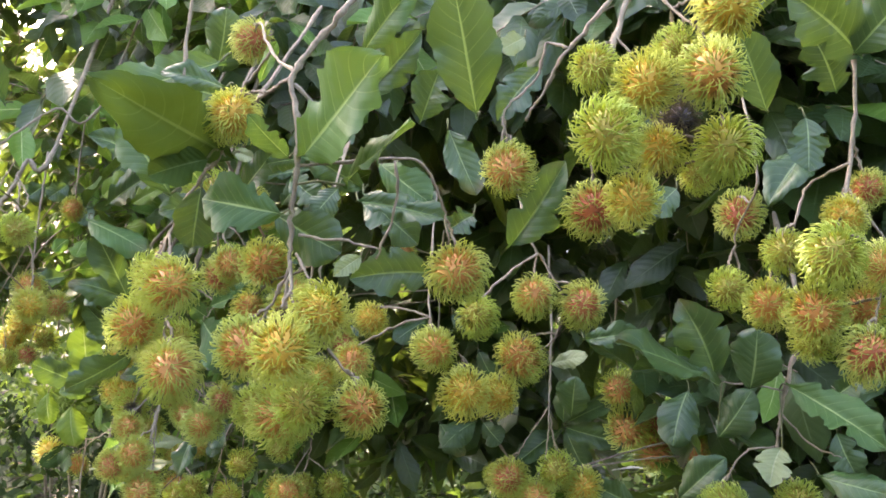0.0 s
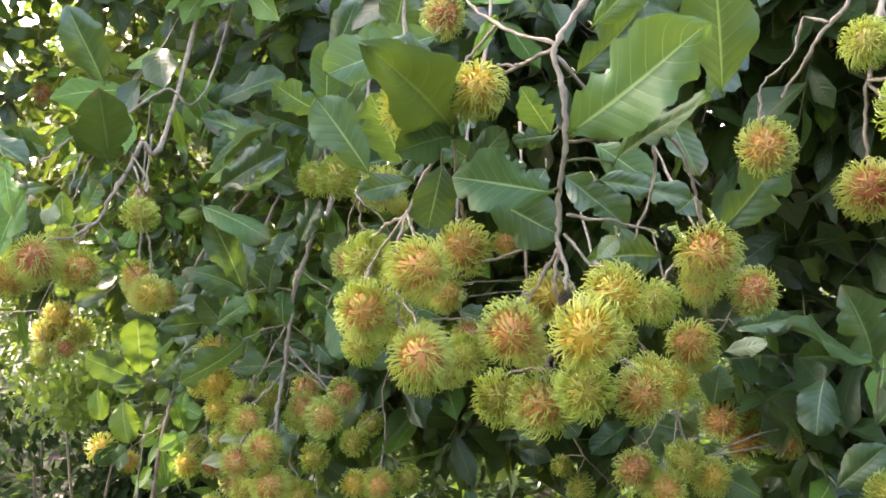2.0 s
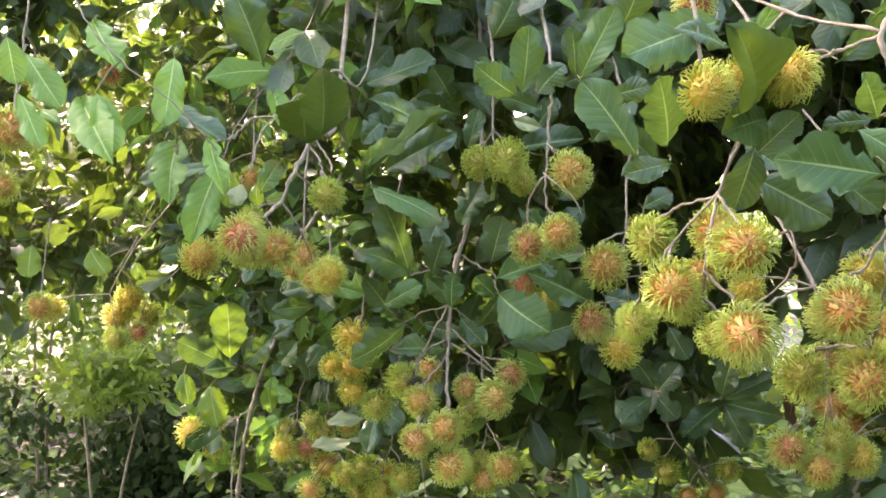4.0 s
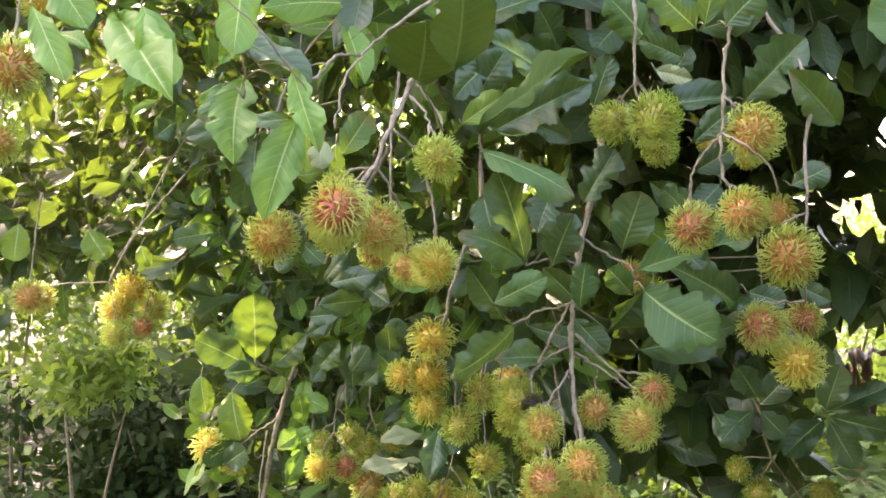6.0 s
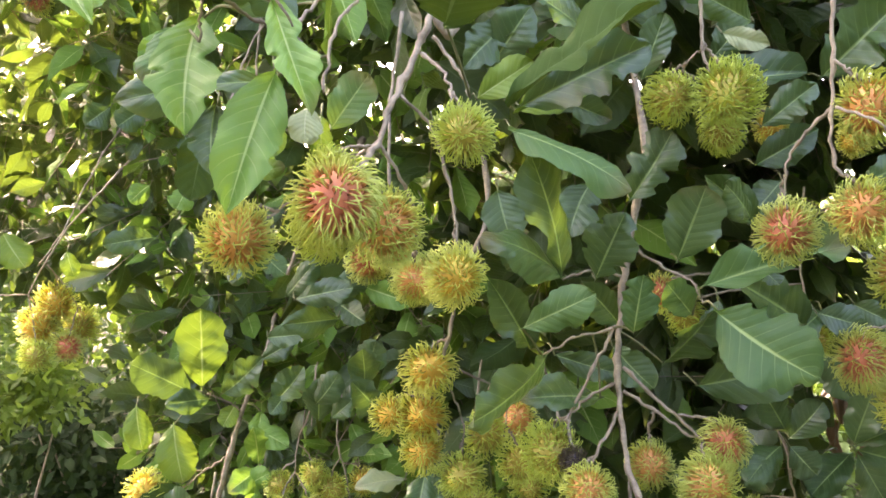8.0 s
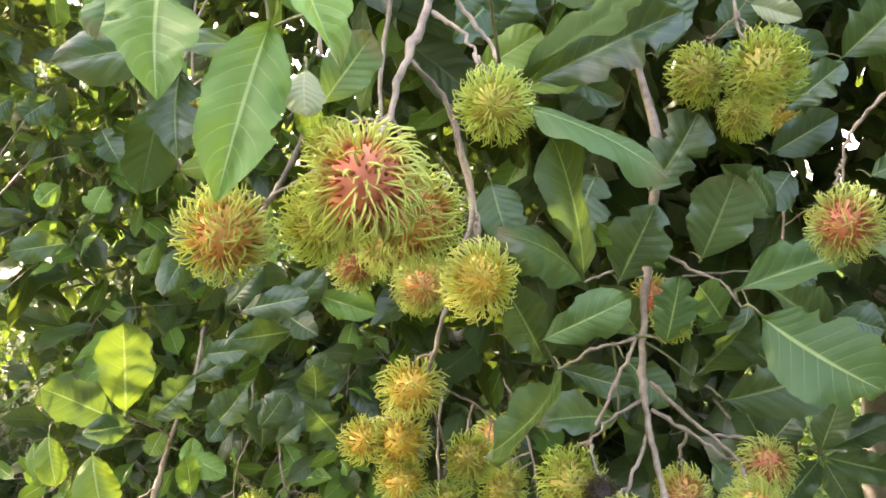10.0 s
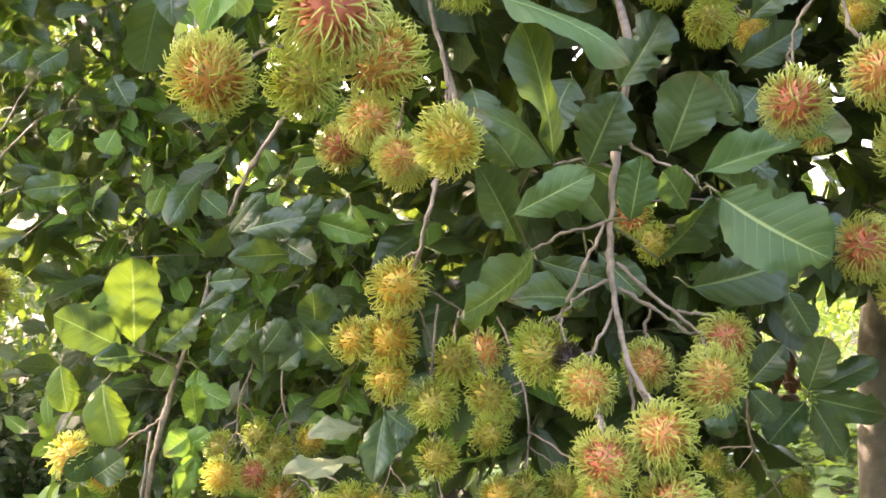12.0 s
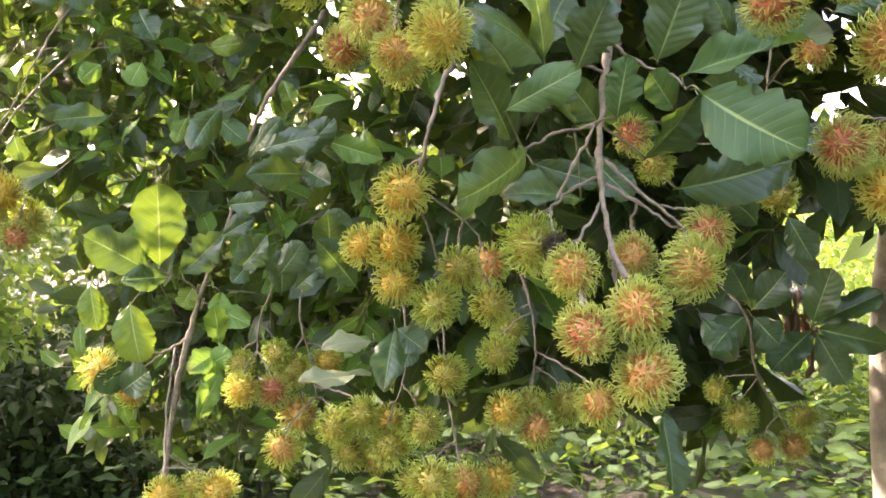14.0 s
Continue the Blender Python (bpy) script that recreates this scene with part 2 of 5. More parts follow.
def leaf_template(nu, nv, seed, bites=0, bend=0.12, fold=0.10, wave=0.03):
    """A leaf one long (+y) and one wide (x) with its upper side to +z: pointed ellipse, folded at the midrib, wavy, with bitten edges."""
    rng = np.random.default_rng(seed)
    v = np.linspace(0, 1, nv + 1)
    v = v + 0.07 * np.sin(2 * np.pi * v - np.pi) * (v > 0.5) * -1.0
    e = np.clip((v - 0.05) / 0.95, 0, 1)
    foot, end = rng.uniform(0.66, 1.02), rng.uniform(0.50, 0.82)
    shape = e ** foot * (1 - e) ** end
    shape = shape / shape.max()
    shape = np.maximum(shape, 0.03)
    shape[0] = 0.03
    sides = []
    for s in (0, 1):
        w = shape * (1 + 0.016 * rng.standard_normal(nv + 1) + 0.022 * np.sin(2 * np.pi * 9 * v + rng.uniform(0, 6.28)))
        for _ in range(bites):
            c, h, d = rng.uniform(0.25, 1.0), rng.uniform(0.03, 0.11), rng.uniform(0.12, 0.44) if bites > 2 else rng.uniform(0.06, 0.26)
            w = w * (1 - d * np.sqrt(np.clip(1 - ((v - c) / h) ** 2, 0, 1)) * (0.8 + 0.2 * rng.random(nv + 1)))
        sides.append(w)
    u = np.linspace(-1, 1, nu + 1)
    ph = rng.uniform(0, 6.28, 2)
    twist, sweep, curl = rng.normal(0, 0.17 if nv > 20 else 0.38), rng.normal(0, 0.09), rng.uniform(-0.05, 0.10)
    verts, uvs = [], []
    for j in range(nv + 1):
        for a in u:
            half = 0.5 * (sides[0][j] if a < 0 else sides[1][j])
            x = a * half
            z = fold * abs(a) * shape[j] + (0.8 * bend * v[j] * (1 - v[j]) if nv > 20 else -bend * (v[j] - 0.15) ** 2) - 0.5 * bend * abs(a) ** 2 * shape[j]
            z += wave * math.sin(v[j] * 9 + ph[0 if a < 0 else 1]) * abs(a) ** 1.5
            z += 0.35 * wave * math.sin(v[j] * 21 + ph[1 if a < 0 else 0]) * abs(a) ** 3
            if nv > 20:
                # the blade swells between its side veins
                z -= 0.0032 * abs(math.sin(math.pi * 9 * (v[j] - 0.22 * abs(a)))) ** 0.6 * (1 - abs(a) ** 4) * min(1.0, 5 * abs(a)) * shape[j] * -1
            turn = twist * (v[j] - 0.3)
            z += 0.45 * x * math.sin(turn) + curl * a * abs(a) * shape[j] * 0.5
            x *= math.cos(turn)
            verts.append((x + 0.02 * math.sin(3 * v[j] + ph[0]) + sweep * (1.5 * v[j] * (1 - v[j]) if nv > 20 else v[j] ** 2), v[j], z))
            uvs.append((0.5 + 0.5 * a * min(1.0, half / max(0.5 * shape[j], 1e-4)), v[j]))
    faces = [(j * (nu + 1) + i, j * (nu + 1) + i + 1, (j + 1) * (nu + 1) + i + 1, (j + 1) * (nu + 1) + i) for j in range(nv) for i in range(nu)]
    return np.array(verts), np.array(faces), np.array(uvs)


def foliage(name, mat, P, D, N, L, W, templates, rng):
    """Many leaves as one mesh: bases P, midrib ways D, upper sides N, lengths L, widths W."""
    D = D / np.linalg.norm(D, axis=1)[:, None]
    X = np.cross(D, N)
    X /= np.linalg.norm(X, axis=1)[:, None] + 1e-9
    Z = np.cross(X, D)
    pick = rng.integers(0, len(templates), len(P))
    V, Fs, U, o = [], [], [], 0
    for k, (tv, tf, tu) in enumerate(templates):
        ids = np.nonzero(pick == k)[0]
        if not len(ids):
            continue
        q = P[ids, None, :] + tv[None, :, 0, None] * W[ids, None, None] * X[ids, None, :] + tv[None, :, 1, None] * L[ids, None, None] * D[ids, None, :] + tv[None, :, 2, None] * L[ids, None, None] * Z[ids, None, :]
        n = tv.shape[0]
        f = tf[None] + (o + n * np.arange(len(ids)))[:, None, None]
        V.append(q.reshape(-1, 3)), Fs.append(f.reshape(-1, tf.shape[1])), U.append(np.tile(tu, (len(ids), 1)))
        o += n * len(ids)
    return mesh_of(name, np.concatenate(V), np.concatenate(Fs), mat, np.concatenate(U))


def unit(rng, n):
    v = rng.standard_normal((n, 3))
    return v / np.linalg.norm(v, axis=1)[:, None]


# ---- rambutan fruit: four shapes in five degrees of ripeness, and simpler ones for deep in the crown ----
def fruit_shape(seed, count, rings, thickness, sides):
    rng = np.random.default_rng(seed)
    bm = bmesh.new()
    bmesh.ops.create_icosphere(bm, subdivisions=3 if rings > 4 else 2, radius=0.50)
    stretch = 1.08 + 0.10 * rng.random()
    for v in bm.verts:
        v.co.z *= stretch
        v.co *= 1 + 0.035 * noise.noise(v.co * 3 + Vector((seed, 0, 0)))
    skin = ([tuple(v.co) for v in bm.verts], [tuple(x.index for x in f.verts) for f in bm.faces])
    bm.free()
    pieces = []
    sag, swirl = rng.standard_normal(3) * 0.08, rng.standard_normal(3)
    for i in range(count):
        z = 1 - 2 * (i + 0.5) / count
        a = i * 2.399963 + rng.normal(0, 0.08)
        r = math.sqrt(max(0.0, 1 - z * z))
        way = np.array([r * math.cos(a), r * math.sin(a), z]) + rng.normal(0, 0.035, 3)
        way /= np.linalg.norm(way)
        lean = rng.normal(0, 1, 3) * 0.09 + sag
        hook = np.cross(way, 0.35 * swirl + rng.normal(0, 1.0, 3))
        hook *= rng.uniform(0.18, 0.46) / (np.linalg.norm(hook) + 1e-6)
        curl = np.cross(way, rng.normal(0, 1, 3)) * 0.045
        lean -= way * (lean @ way)
        length = rng.uniform(0.42, 0.55)
        root = way * np.array([0.49, 0.49, 0.49 * stretch])
        line = []
        for k in range(rings):
            t = k / (rings - 1)
            line.append(root + way * length * (t - 0.22 * t ** 4) + hook * length * t ** 3.0 + lean * length * (0.25 * t + 1.15 * t ** 2.6) + curl * length * math.sin(4.2 * t))
        thick = thickness * rng.uniform(0.85, 1.15)
        pieces.append(tube(line, thick, thick * 0.58, sides))
    return skin, joined(pieces)


def fruit_set(seed, count, rings, thickness, sides):
    skin_shape, spine_shape = fruit_shape(seed, count, rings, thickness, sides)
    return [(mesh_of("rambutan_skin", *skin_shape, mats[0]), mesh_of("rambutan_spines", *spine_shape, mats[1])) for mats in RIPE]


FRUIT = [fruit_set(11 + k, 360, 5, 0.0235, 3) for k in range(4)]
DEEP_FRUIT = [fruit_set(31 + k, 215, 4, 0.0285, 3) for k in range(3)]

fruit_rng = np.random.default_rng(5)


def twig_mesh(r0, r1, points, knots=0.7, sides=7):
    line = smooth_line(points, 7)
    line[1:-1] += fruit_rng.normal(0, 0.0008, (len(line) - 2, 3))
    return mesh_of("twig", *tube(line, 0.88 * r0, 0.88 * r1, sides, knots, fruit_rng), TWIG)


def fruit_cluster(label, stalks, fruits):
    """Fruits hanging together: stalks as (thickness, thickness, bends), fruits as x, y, z, diameter, ripeness."""
    base = stalks[0][2][0] if stalks else (fruits[0][0] + 0.01, fruits[0][1] + 0.05, fruits[0][2] + 0.22)
    thing = new("rambutan_cluster" if len(fruits) > 1 else "rambutan_fruit")
    thing.location = base
    tagged(thing, label, "fruit", "rambutans on the tree")
    o = np.array(base)
    if not stalks:
        stalks = [(0.0022, 0.0014, [base, (base[0] - 0.01, base[1] - 0.01, base[2] - 0.1), (fruits[0][0], fruits[0][1] + 0.01, fruits[0][2] + fruits[0][3] * 0.3)])]
    ends = []
    for r0, r1, pts in stalks:
        q = np.array(pts) - o
        line = smooth_line(q)
        ends.extend(line[len(line) // 3:])
        part("stalk", twig_mesh(r0, r1, q), thing)
    ends = np.array(ends)
    for x, y, z, d, ripe in fruits:
        c = np.array([x, y, z]) - o
        top = c + np.array([0, 0.003, d * 0.28])
        gap = np.linalg.norm(ends - top - np.array([0, 0, 0.03]), axis=1) + 2.0 * np.maximum(0, top[2] + 0.008 - ends[:, 2])
        e = ends[int(np.argmin(gap))]
        if np.linalg.norm(e - c) > d * 0.3:
            mid = 0.45 * e + 0.55 * top + np.array([0, 0.006, 0.004])
            part("fruit_stalk", twig_mesh(0.0016, 0.0018, [e, mid, top], 0.2, 6), thing)
        skin, spines = (FRUIT if y < 1.55 else DEEP_FRUIT)[int(fruit_rng.integers(0, 4 if y < 1.55 else 3))][ripe]
        turn = Euler((fruit_rng.normal(0, 0.5), fruit_rng.normal(0, 0.5), fruit_rng.uniform(0, 6.28)))
        k = d / 2 * 1.07
        body = part("rambutan", skin, thing, "", Matrix.LocRotScale(Vector(c), turn, (k, k, k)))
        tagged(part("spiny_coat", spines, body), kind="stuff")


# ---- leaves that hang before the rest ----
SHAPES = {"whole": [leaf_template(10, 40, s, (1, 2, 1, 3)[s % 4], 0.12 + 0.11 * (s % 3), 0.10 + 0.10 * (s % 2), 0.048) for s in range(8)],
          "bitten": [leaf_template(10, 48, 20 + s, 3 + s % 3, 0.12 + 0.10 * (s % 3), 0.11 + 0.09 * (s % 2), 0.050) for s in range(8)]}
HERO = {kind: [mesh_of("leaf", *t[:2], LEAF[{"b": "n", "w": "m"}.get(kind, kind)], t[2]) for t in SHAPES["bitten" if kind in "bw" else "whole"]] for kind in "nbmwdlyp"}
leaf_rng = np.random.default_rng(9)


def leaf_spray(label, stems, leaves):
    """A leafy twig: stems as for fruits; leaves as base, tip, width, turn about the midrib, kind."""
    base = stems[0][2][0] if stems else leaves[0][:3]
    thing = new("leafy_branch")
    thing.location = base
    tagged(thing, label, "branch", "leafy branches")
    o = np.array(base)
    ends = []
    for r0, r1, pts in stems:
        q = np.array(pts) - o
        ends.extend(smooth_line(q))
        part("twig", twig_mesh(r0, r1, q), thing)
    for bx, by, bz, tx, ty, tz, width, turn, kind in leaves:
        b, t = np.array([bx, by, bz]) - o, np.array([tx, ty, tz]) - o
        d = Vector(t - b)
        length = d.length
        d.normalize()
        n = Vector((0, -1, 0))
        n = (n - d * n.dot(d)).normalized()
        n = Matrix.Rotation(radians(turn), 3, d) @ n
        x = d.cross(n).normalized()
        m = Matrix.Translation(Vector(b)) @ Matrix((x, d, n)).transposed().to_4x4() @ Matrix.Diagonal((width, length, length, 1))
        part("leaf", HERO[kind[0]][int(kind[1:] or leaf_rng.integers(0, 3 if kind == "y" else 8))], thing, {"p": "pale grey-green underside", "y": "leaf coloured yellow-green as if backlit", "b": "leaf with bitten edges", "w": "mid-green leaf with bitten edges"}.get(kind[0], ""), m)
        # leaf stalk back into the twig or the crown behind
        back = b + np.array([0.002, 0.022, 0.010])
        if ends:
            near = np.array(ends)
            gap = np.linalg.norm(near - b, axis=1)
            if gap.min() < 0.09:
                back = near[int(np.argmin(gap))]
        if np.linalg.norm(back - b) > 0.004:
            part("leaf_stalk", mesh_of("leaf_stalk", *tube(smooth_line([back, 0.5 * (back + b) + np.array([0, 0, 0.004]), b + 0.04 * (t - b)], 3), 0.0007 if not ends else 0.0013, 0.0011, 5), PETIOLE), thing)

# ---- ground ----
def ground_material():
    m, nt, p, out = material("leaf_strewn_soil")
    geo = node(nt, "ShaderNodeNewGeometry")
    a = node(nt, "ShaderNodeTexNoise", Scale=1.3, Detail=6.0, Roughness=0.65)
    b = node(nt, "ShaderNodeTexNoise", Scale=18.0, Detail=6.0, Roughness=0.7)
    for n in (a, b):
        nt.links.new(geo.outputs["Position"], n.inputs["Vector"])
    soil = ramp(nt, b.outputs["Fac"], [(0.3, (0.010, 0.007, 0.004)), (0.55, (0.020, 0.015, 0.009)), (0.8, (0.045, 0.032, 0.02))])
    grass = ramp(nt, b.outputs["Fac"], [(0.3, (0.010, 0.022, 0.006)), (0.7, (0.035, 0.060, 0.016))])
    nt.links.new(mixed(nt, maths(nt, "MULTIPLY", maths(nt, "SUBTRACT", a.outputs["Fac"], 0.42), 5.0, True), soil, grass), p.inputs["Base Color"])
    p.inputs["Roughness"].default_value = 0.95
    bump = node(nt, "ShaderNodeBump", Strength=0.8, Distance=0.03)
    nt.links.new(b.outputs["Fac"], bump.inputs["Height"])
    nt.links.new(bump.outputs[0], p.inputs["Normal"])
    return m


side = np.concatenate([-np.geomspace(2000, 8, 14), np.linspace(-7, 9, 50), np.geomspace(10, 2000, 14)])
gx, gy = np.meshgrid(side, side)
gz = np.array([0.05 * noise.noise(Vector((x * 0.6, y * 0.6, 0))) + 0.02 * noise.noise(Vector((x * 2.5, y * 2.5, 3))) if abs(x) < 12 and abs(y) < 12 else 0.0 for x, y in zip(gx.ravel(), gy.ravel())])
n_side = len(side)
cells = [(j * n_side + i, j * n_side + i + 1, (j + 1) * n_side + i + 1, (j + 1) * n_side + i) for j in range(n_side - 1) for i in range(n_side - 1)]
ground = new("ground", mesh_of("ground", np.stack([gx.ravel(), gy.ravel(), gz], 1), cells, ground_material()))
tagged(ground, "dark soil strewn with leaf litter and weeds", "ground", kind="structure")

# ---- the crown behind the fruits ----
FAR_LEAF = [leaf_template(4, 5, 40 + s, s % 2, 0.12 + 0.10 * (s % 3), 0.16, 0.045) for s in range(10)]
HERB_LEAF = [leaf_template(2, 4, 70 + s, 0, 0.2, 0.12, 0.05) for s in range(5)]
SMALL_LEAF = [leaf_template(2, 2, 60 + s, 0, 0.14, 0.10, 0.0) for s in range(5)]
crown_rng = np.random.default_rng(21)
FRONT_X = [-2.6, -1.6, -1.0, -0.70, -0.45, -0.20, 0.10, 0.25, 0.45, 1.2]
FRONT_Y = [3.1, 2.9, 2.85, 2.70, 2.48, 2.32, 2.30, 2.25, 1.75, 1.40]


SUN_SPOTS = [(-1.169, 2.550, 1.356, 0.26), (-0.866, 2.240, 1.390, 0.14), (-0.907, 2.240, 1.166, 0.16)]


# openings in the crown: eye, heading and rise in degrees; to the sky beside the trunk, to the bush below it, and to the sky at the crown's end
GAPS = [((-0.79, 0.66, 1.37), 38.0, 42.0, 6.2, 11.0), ((-0.79, 0.66, 1.37), 34.5, 43.5, -40.0, 1.6), ((-0.13, 0.02, 1.60), -25.5, -19.5, 10.0, 15.5)]


def in_gap(x, y, z, gap):
    (ex, ey, ez), h0, h1, r0, r1 = gap
    heading = math.degrees(math.atan2(x - ex, y - ey))
    rise = math.degrees(math.atan2(z - ez, math.hypot(x - ex, y - ey)))
    return h0 < heading < h1 and r0 < rise < r1


def shades_spot(x, y, z):
    """Whether a leaf there would stand in the sunlight of one of the spots."""
    for sx, sy, sz, wide in SUN_SPOTS:
        q = Vector((x - sx, y - sy, z - sz))
        along = q.dot(SUN_WAY)
        if along > 0.05 and (q - along * SUN_WAY).length < wide:
            return True
    return False


def overhang(z):
    """How far the crown's front draws back below and bulges out above."""
    return 0.55 * max(0.0, 1.40 - z) - 0.55 * min(0.6, max(0.0, z - 1.62))


def crown_sprays(count, rng):
    """Twigs with leaves along them, filling the crown behind its front."""
    P, D, N, L, twigs = [], [], [], [], []
    while len(twigs) < count:
        x = rng.uniform(-2.6, 1.9) if rng.random() < 0.72 else rng.uniform(-2.3, -0.35)
        z = rng.uniform(0.62, 2.75)
        y = np.interp(x, FRONT_X, FRONT_Y) - 0.02 + rng.exponential(0.55) + overhang(z)
        low = 1.02 + 0.16 * math.sin(3.1 * x + 1.0) if x > -1.02 else 1.50 + 0.05 * math.sin(5.0 * x)
        if x > -0.25:
            low = min(low, 1.07 - 0.2 * (y - 2.4))
        if z < low or y > 4.6 or z > (1.92 if x > -0.2 else 1.80) + 0.32 * y:
            continue
        if any(in_gap(x, y, z, gap) for gap in GAPS) and rng.random() < 0.96:
            continue
        if -1.3 < x < -0.75 and z > 2.0 and rng.random() < 0.25:
            continue
        if shades_spot(x, y, z):
            continue
        # thin on the side of the light: leaves there glow and the sky sparkles through
        if -1.9 < x < -0.12 and z > 1.40 and y - np.interp(x, FRONT_X, FRONT_Y) - overhang(z) > 0.16 and rng.random() < (0.76 if x > -1.1 else 0.0):
            continue
        w = np.array([rng.normal(0, 0.6), -0.35 + rng.normal(0, 0.5), rng.normal(-0.25, 0.5)])
        w /= np.linalg.norm(w)
        if any(in_gap(x + 0.2 * w[0], y + 0.2 * w[1], z + 0.2 * w[2] - 0.05, gap) for gap in GAPS[:2]):
            continue
        size = rng.uniform(0.75, 1.15)
        n = int(rng.integers(4, 7))
        large = rng.uniform(0.9, 1.3) if x > -0.35 else rng.uniform(0.58, 0.88)
        start = np.array([x, y, z])
        line = [start - w * 0.10 * size + np.array([0, 0.05, 0.05]), start, start + w * 0.10 * size, start + w * 0.2 * size]
        twigs.append(tube(line, 0.0006, 0.0012, 3))
        for k in range(n):
            at = start + w * 0.2 * size * (k + 0.5) / n
            face = np.array([0.0, -0.55, 0.65] if x > -0.3 else [-0.1, -0.55, 0.65]) + rng.normal(0, 0.80, 3)
            out = np.cross(w, face) * (1 if k % 2 else -1) + w * rng.uniform(0.2, 0.9) + np.array([0, -0.1, -0.40])
            P.append(at), D.append(out), N.append(face), L.append(size * large * rng.uniform(0.075, 0.160))
    # drooping tips of the upper branches
    for _ in range(270):
        x = rng.uniform(-0.70, 0.75)
        y = rng.uniform(1.62, 2.35) if x < 0.2 else rng.uniform(1.35, 1.9)
        start = np.array([x, y, rng.uniform(1.80, 2.10) + 0.14 * (y - 1.35)])
        if shades_spot(*start):
            continue
        w = np.array([rng.normal(-0.1, 0.5), -0.3 + rng.normal(0, 0.35), rng.normal(-0.35, 0.35)])
        w /= np.linalg.norm(w)
        twigs.append(tube([start - w * 0.08 + np.array([0, 0.04, 0.05]), start, start + w * 0.09, start + w * 0.17], 0.0007, 0.0013, 3))
        n = int(rng.integers(4, 7))
        for k in range(n):
            face = np.array([0.0, -0.45, 0.8]) + rng.normal(0, 0.5, 3)
            out = np.cross(w, face) * (1 if k % 2 else -1) + w * rng.uniform(0.3, 1.0) + np.array([0, -0.15, -0.35])
            P.append(start + w * 0.17 * (k + 0.5) / n), D.append(out), N.append(face), L.append(rng.uniform(0.075, 0.135))
    P, D, N, L = np.array(P), np.array(D), np.array(N), np.array(L)
    return P, D, N, L, twigs


P, D, N, L, twigs = crown_sprays(4900, crown_rng)
tree = new("rambutan_tree")
tree.location = (0.895, 2.60, 0.0)
tagged(tree, "rambutan tree with greyish trunk and dense dark-green crown", "tree")
foot = np.array([0.895, 2.60, 0.0])
# larger share of light-green leaves at the left imitates backlit ones
darker = crown_rng.random(len(P)) < np.where(P[:, 0] < -1.3, 0.93, np.where(P[:, 0] < -0.35, 0.64, 0.94))
deep = P[:, 1] - np.interp(P[:, 0], FRONT_X, FRONT_Y) > 0.75
for pick, shapes, words in ((darker & ~deep, FAR_LEAF, "dense dark-green leathery leaves"), (darker & deep, SMALL_LEAF, "dark-green leaves deep in the crown")):
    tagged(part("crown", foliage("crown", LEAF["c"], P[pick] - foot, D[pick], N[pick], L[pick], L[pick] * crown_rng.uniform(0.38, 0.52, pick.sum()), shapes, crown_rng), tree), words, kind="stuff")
tagged(part("young_leaves", foliage("young_leaves", LEAF["l"], P[~darker] - foot, D[~darker], N[~darker], L[~darker], L[~darker] * 0.42, FAR_LEAF, crown_rng), tree), "fresh light-green leaves, more on the left to imitate backlight", kind="stuff")
tv, tf = joined(twigs)
tagged(part("twig_mass", mesh_of("twig_mass", np.array(tv) - foot, tf, TWIG), tree), "thin grey-brown twigs", kind="stuff")

# upper crown out of view, added and shaped to shade what is below
n = 24500
U = np.stack([crown_rng.uniform(-3.9, 3.6, n), crown_rng.uniform(0.3, 6.0, n), crown_rng.uniform(2.45, 4.8, n)], 1)
U = U[(((U[:, 0] + 0.1) / 3.7) ** 2 + ((U[:, 1] - 3.0) / 2.6) ** 2 + ((U[:, 2] - 2.3) / 2.5) ** 2 < 1)]
U = U[U[:, 1] > np.maximum(1.50, U[:, 2] - 1.20)]
# leaves left out where sun has to reach the left of the crown
foot_x, foot_y = U[:, 0] + 0.806 * (U[:, 2] - 1.5), U[:, 1] - 1.0 * (U[:, 2] - 1.5)
U = U[~((foot_x < -0.05) & (foot_x > -0.95) & (foot_y > 1.55) & ((foot_x > -0.80) | (foot_x < -1.22) | (foot_y < 2.2) | (foot_y > 2.7)) & (crown_rng.random(len(U)) < 0.93))]
# gaps through which the sun reaches the yellow fruits and leaves low on the left
for spot in SUN_SPOTS:
    off = U - np.array(spot[:3])
    off -= np.outer(off @ np.array(SUN_WAY), np.array(SUN_WAY))
    U = U[np.linalg.norm(off, axis=1) > spot[3] + 0.05]
U = np.array([u for u in U if not any(in_gap(*u, gap) for gap in GAPS) or crown_rng.random() < 0.06])
LU = crown_rng.uniform(0.17, 0.25, len(U))
tagged(part("upper_crown", foliage("upper_crown", LEAF["c"], U - foot, unit(crown_rng, len(U)) - np.array([0, 0, 0.4]), unit(crown_rng, len(U)) * 0.6 + np.array([0, 0, 0.8]), LU, LU * 0.45, SMALL_LEAF, crown_rng), tree), "dark-green leaves of the unseen upper crown, shaped to shade below", kind="stuff")

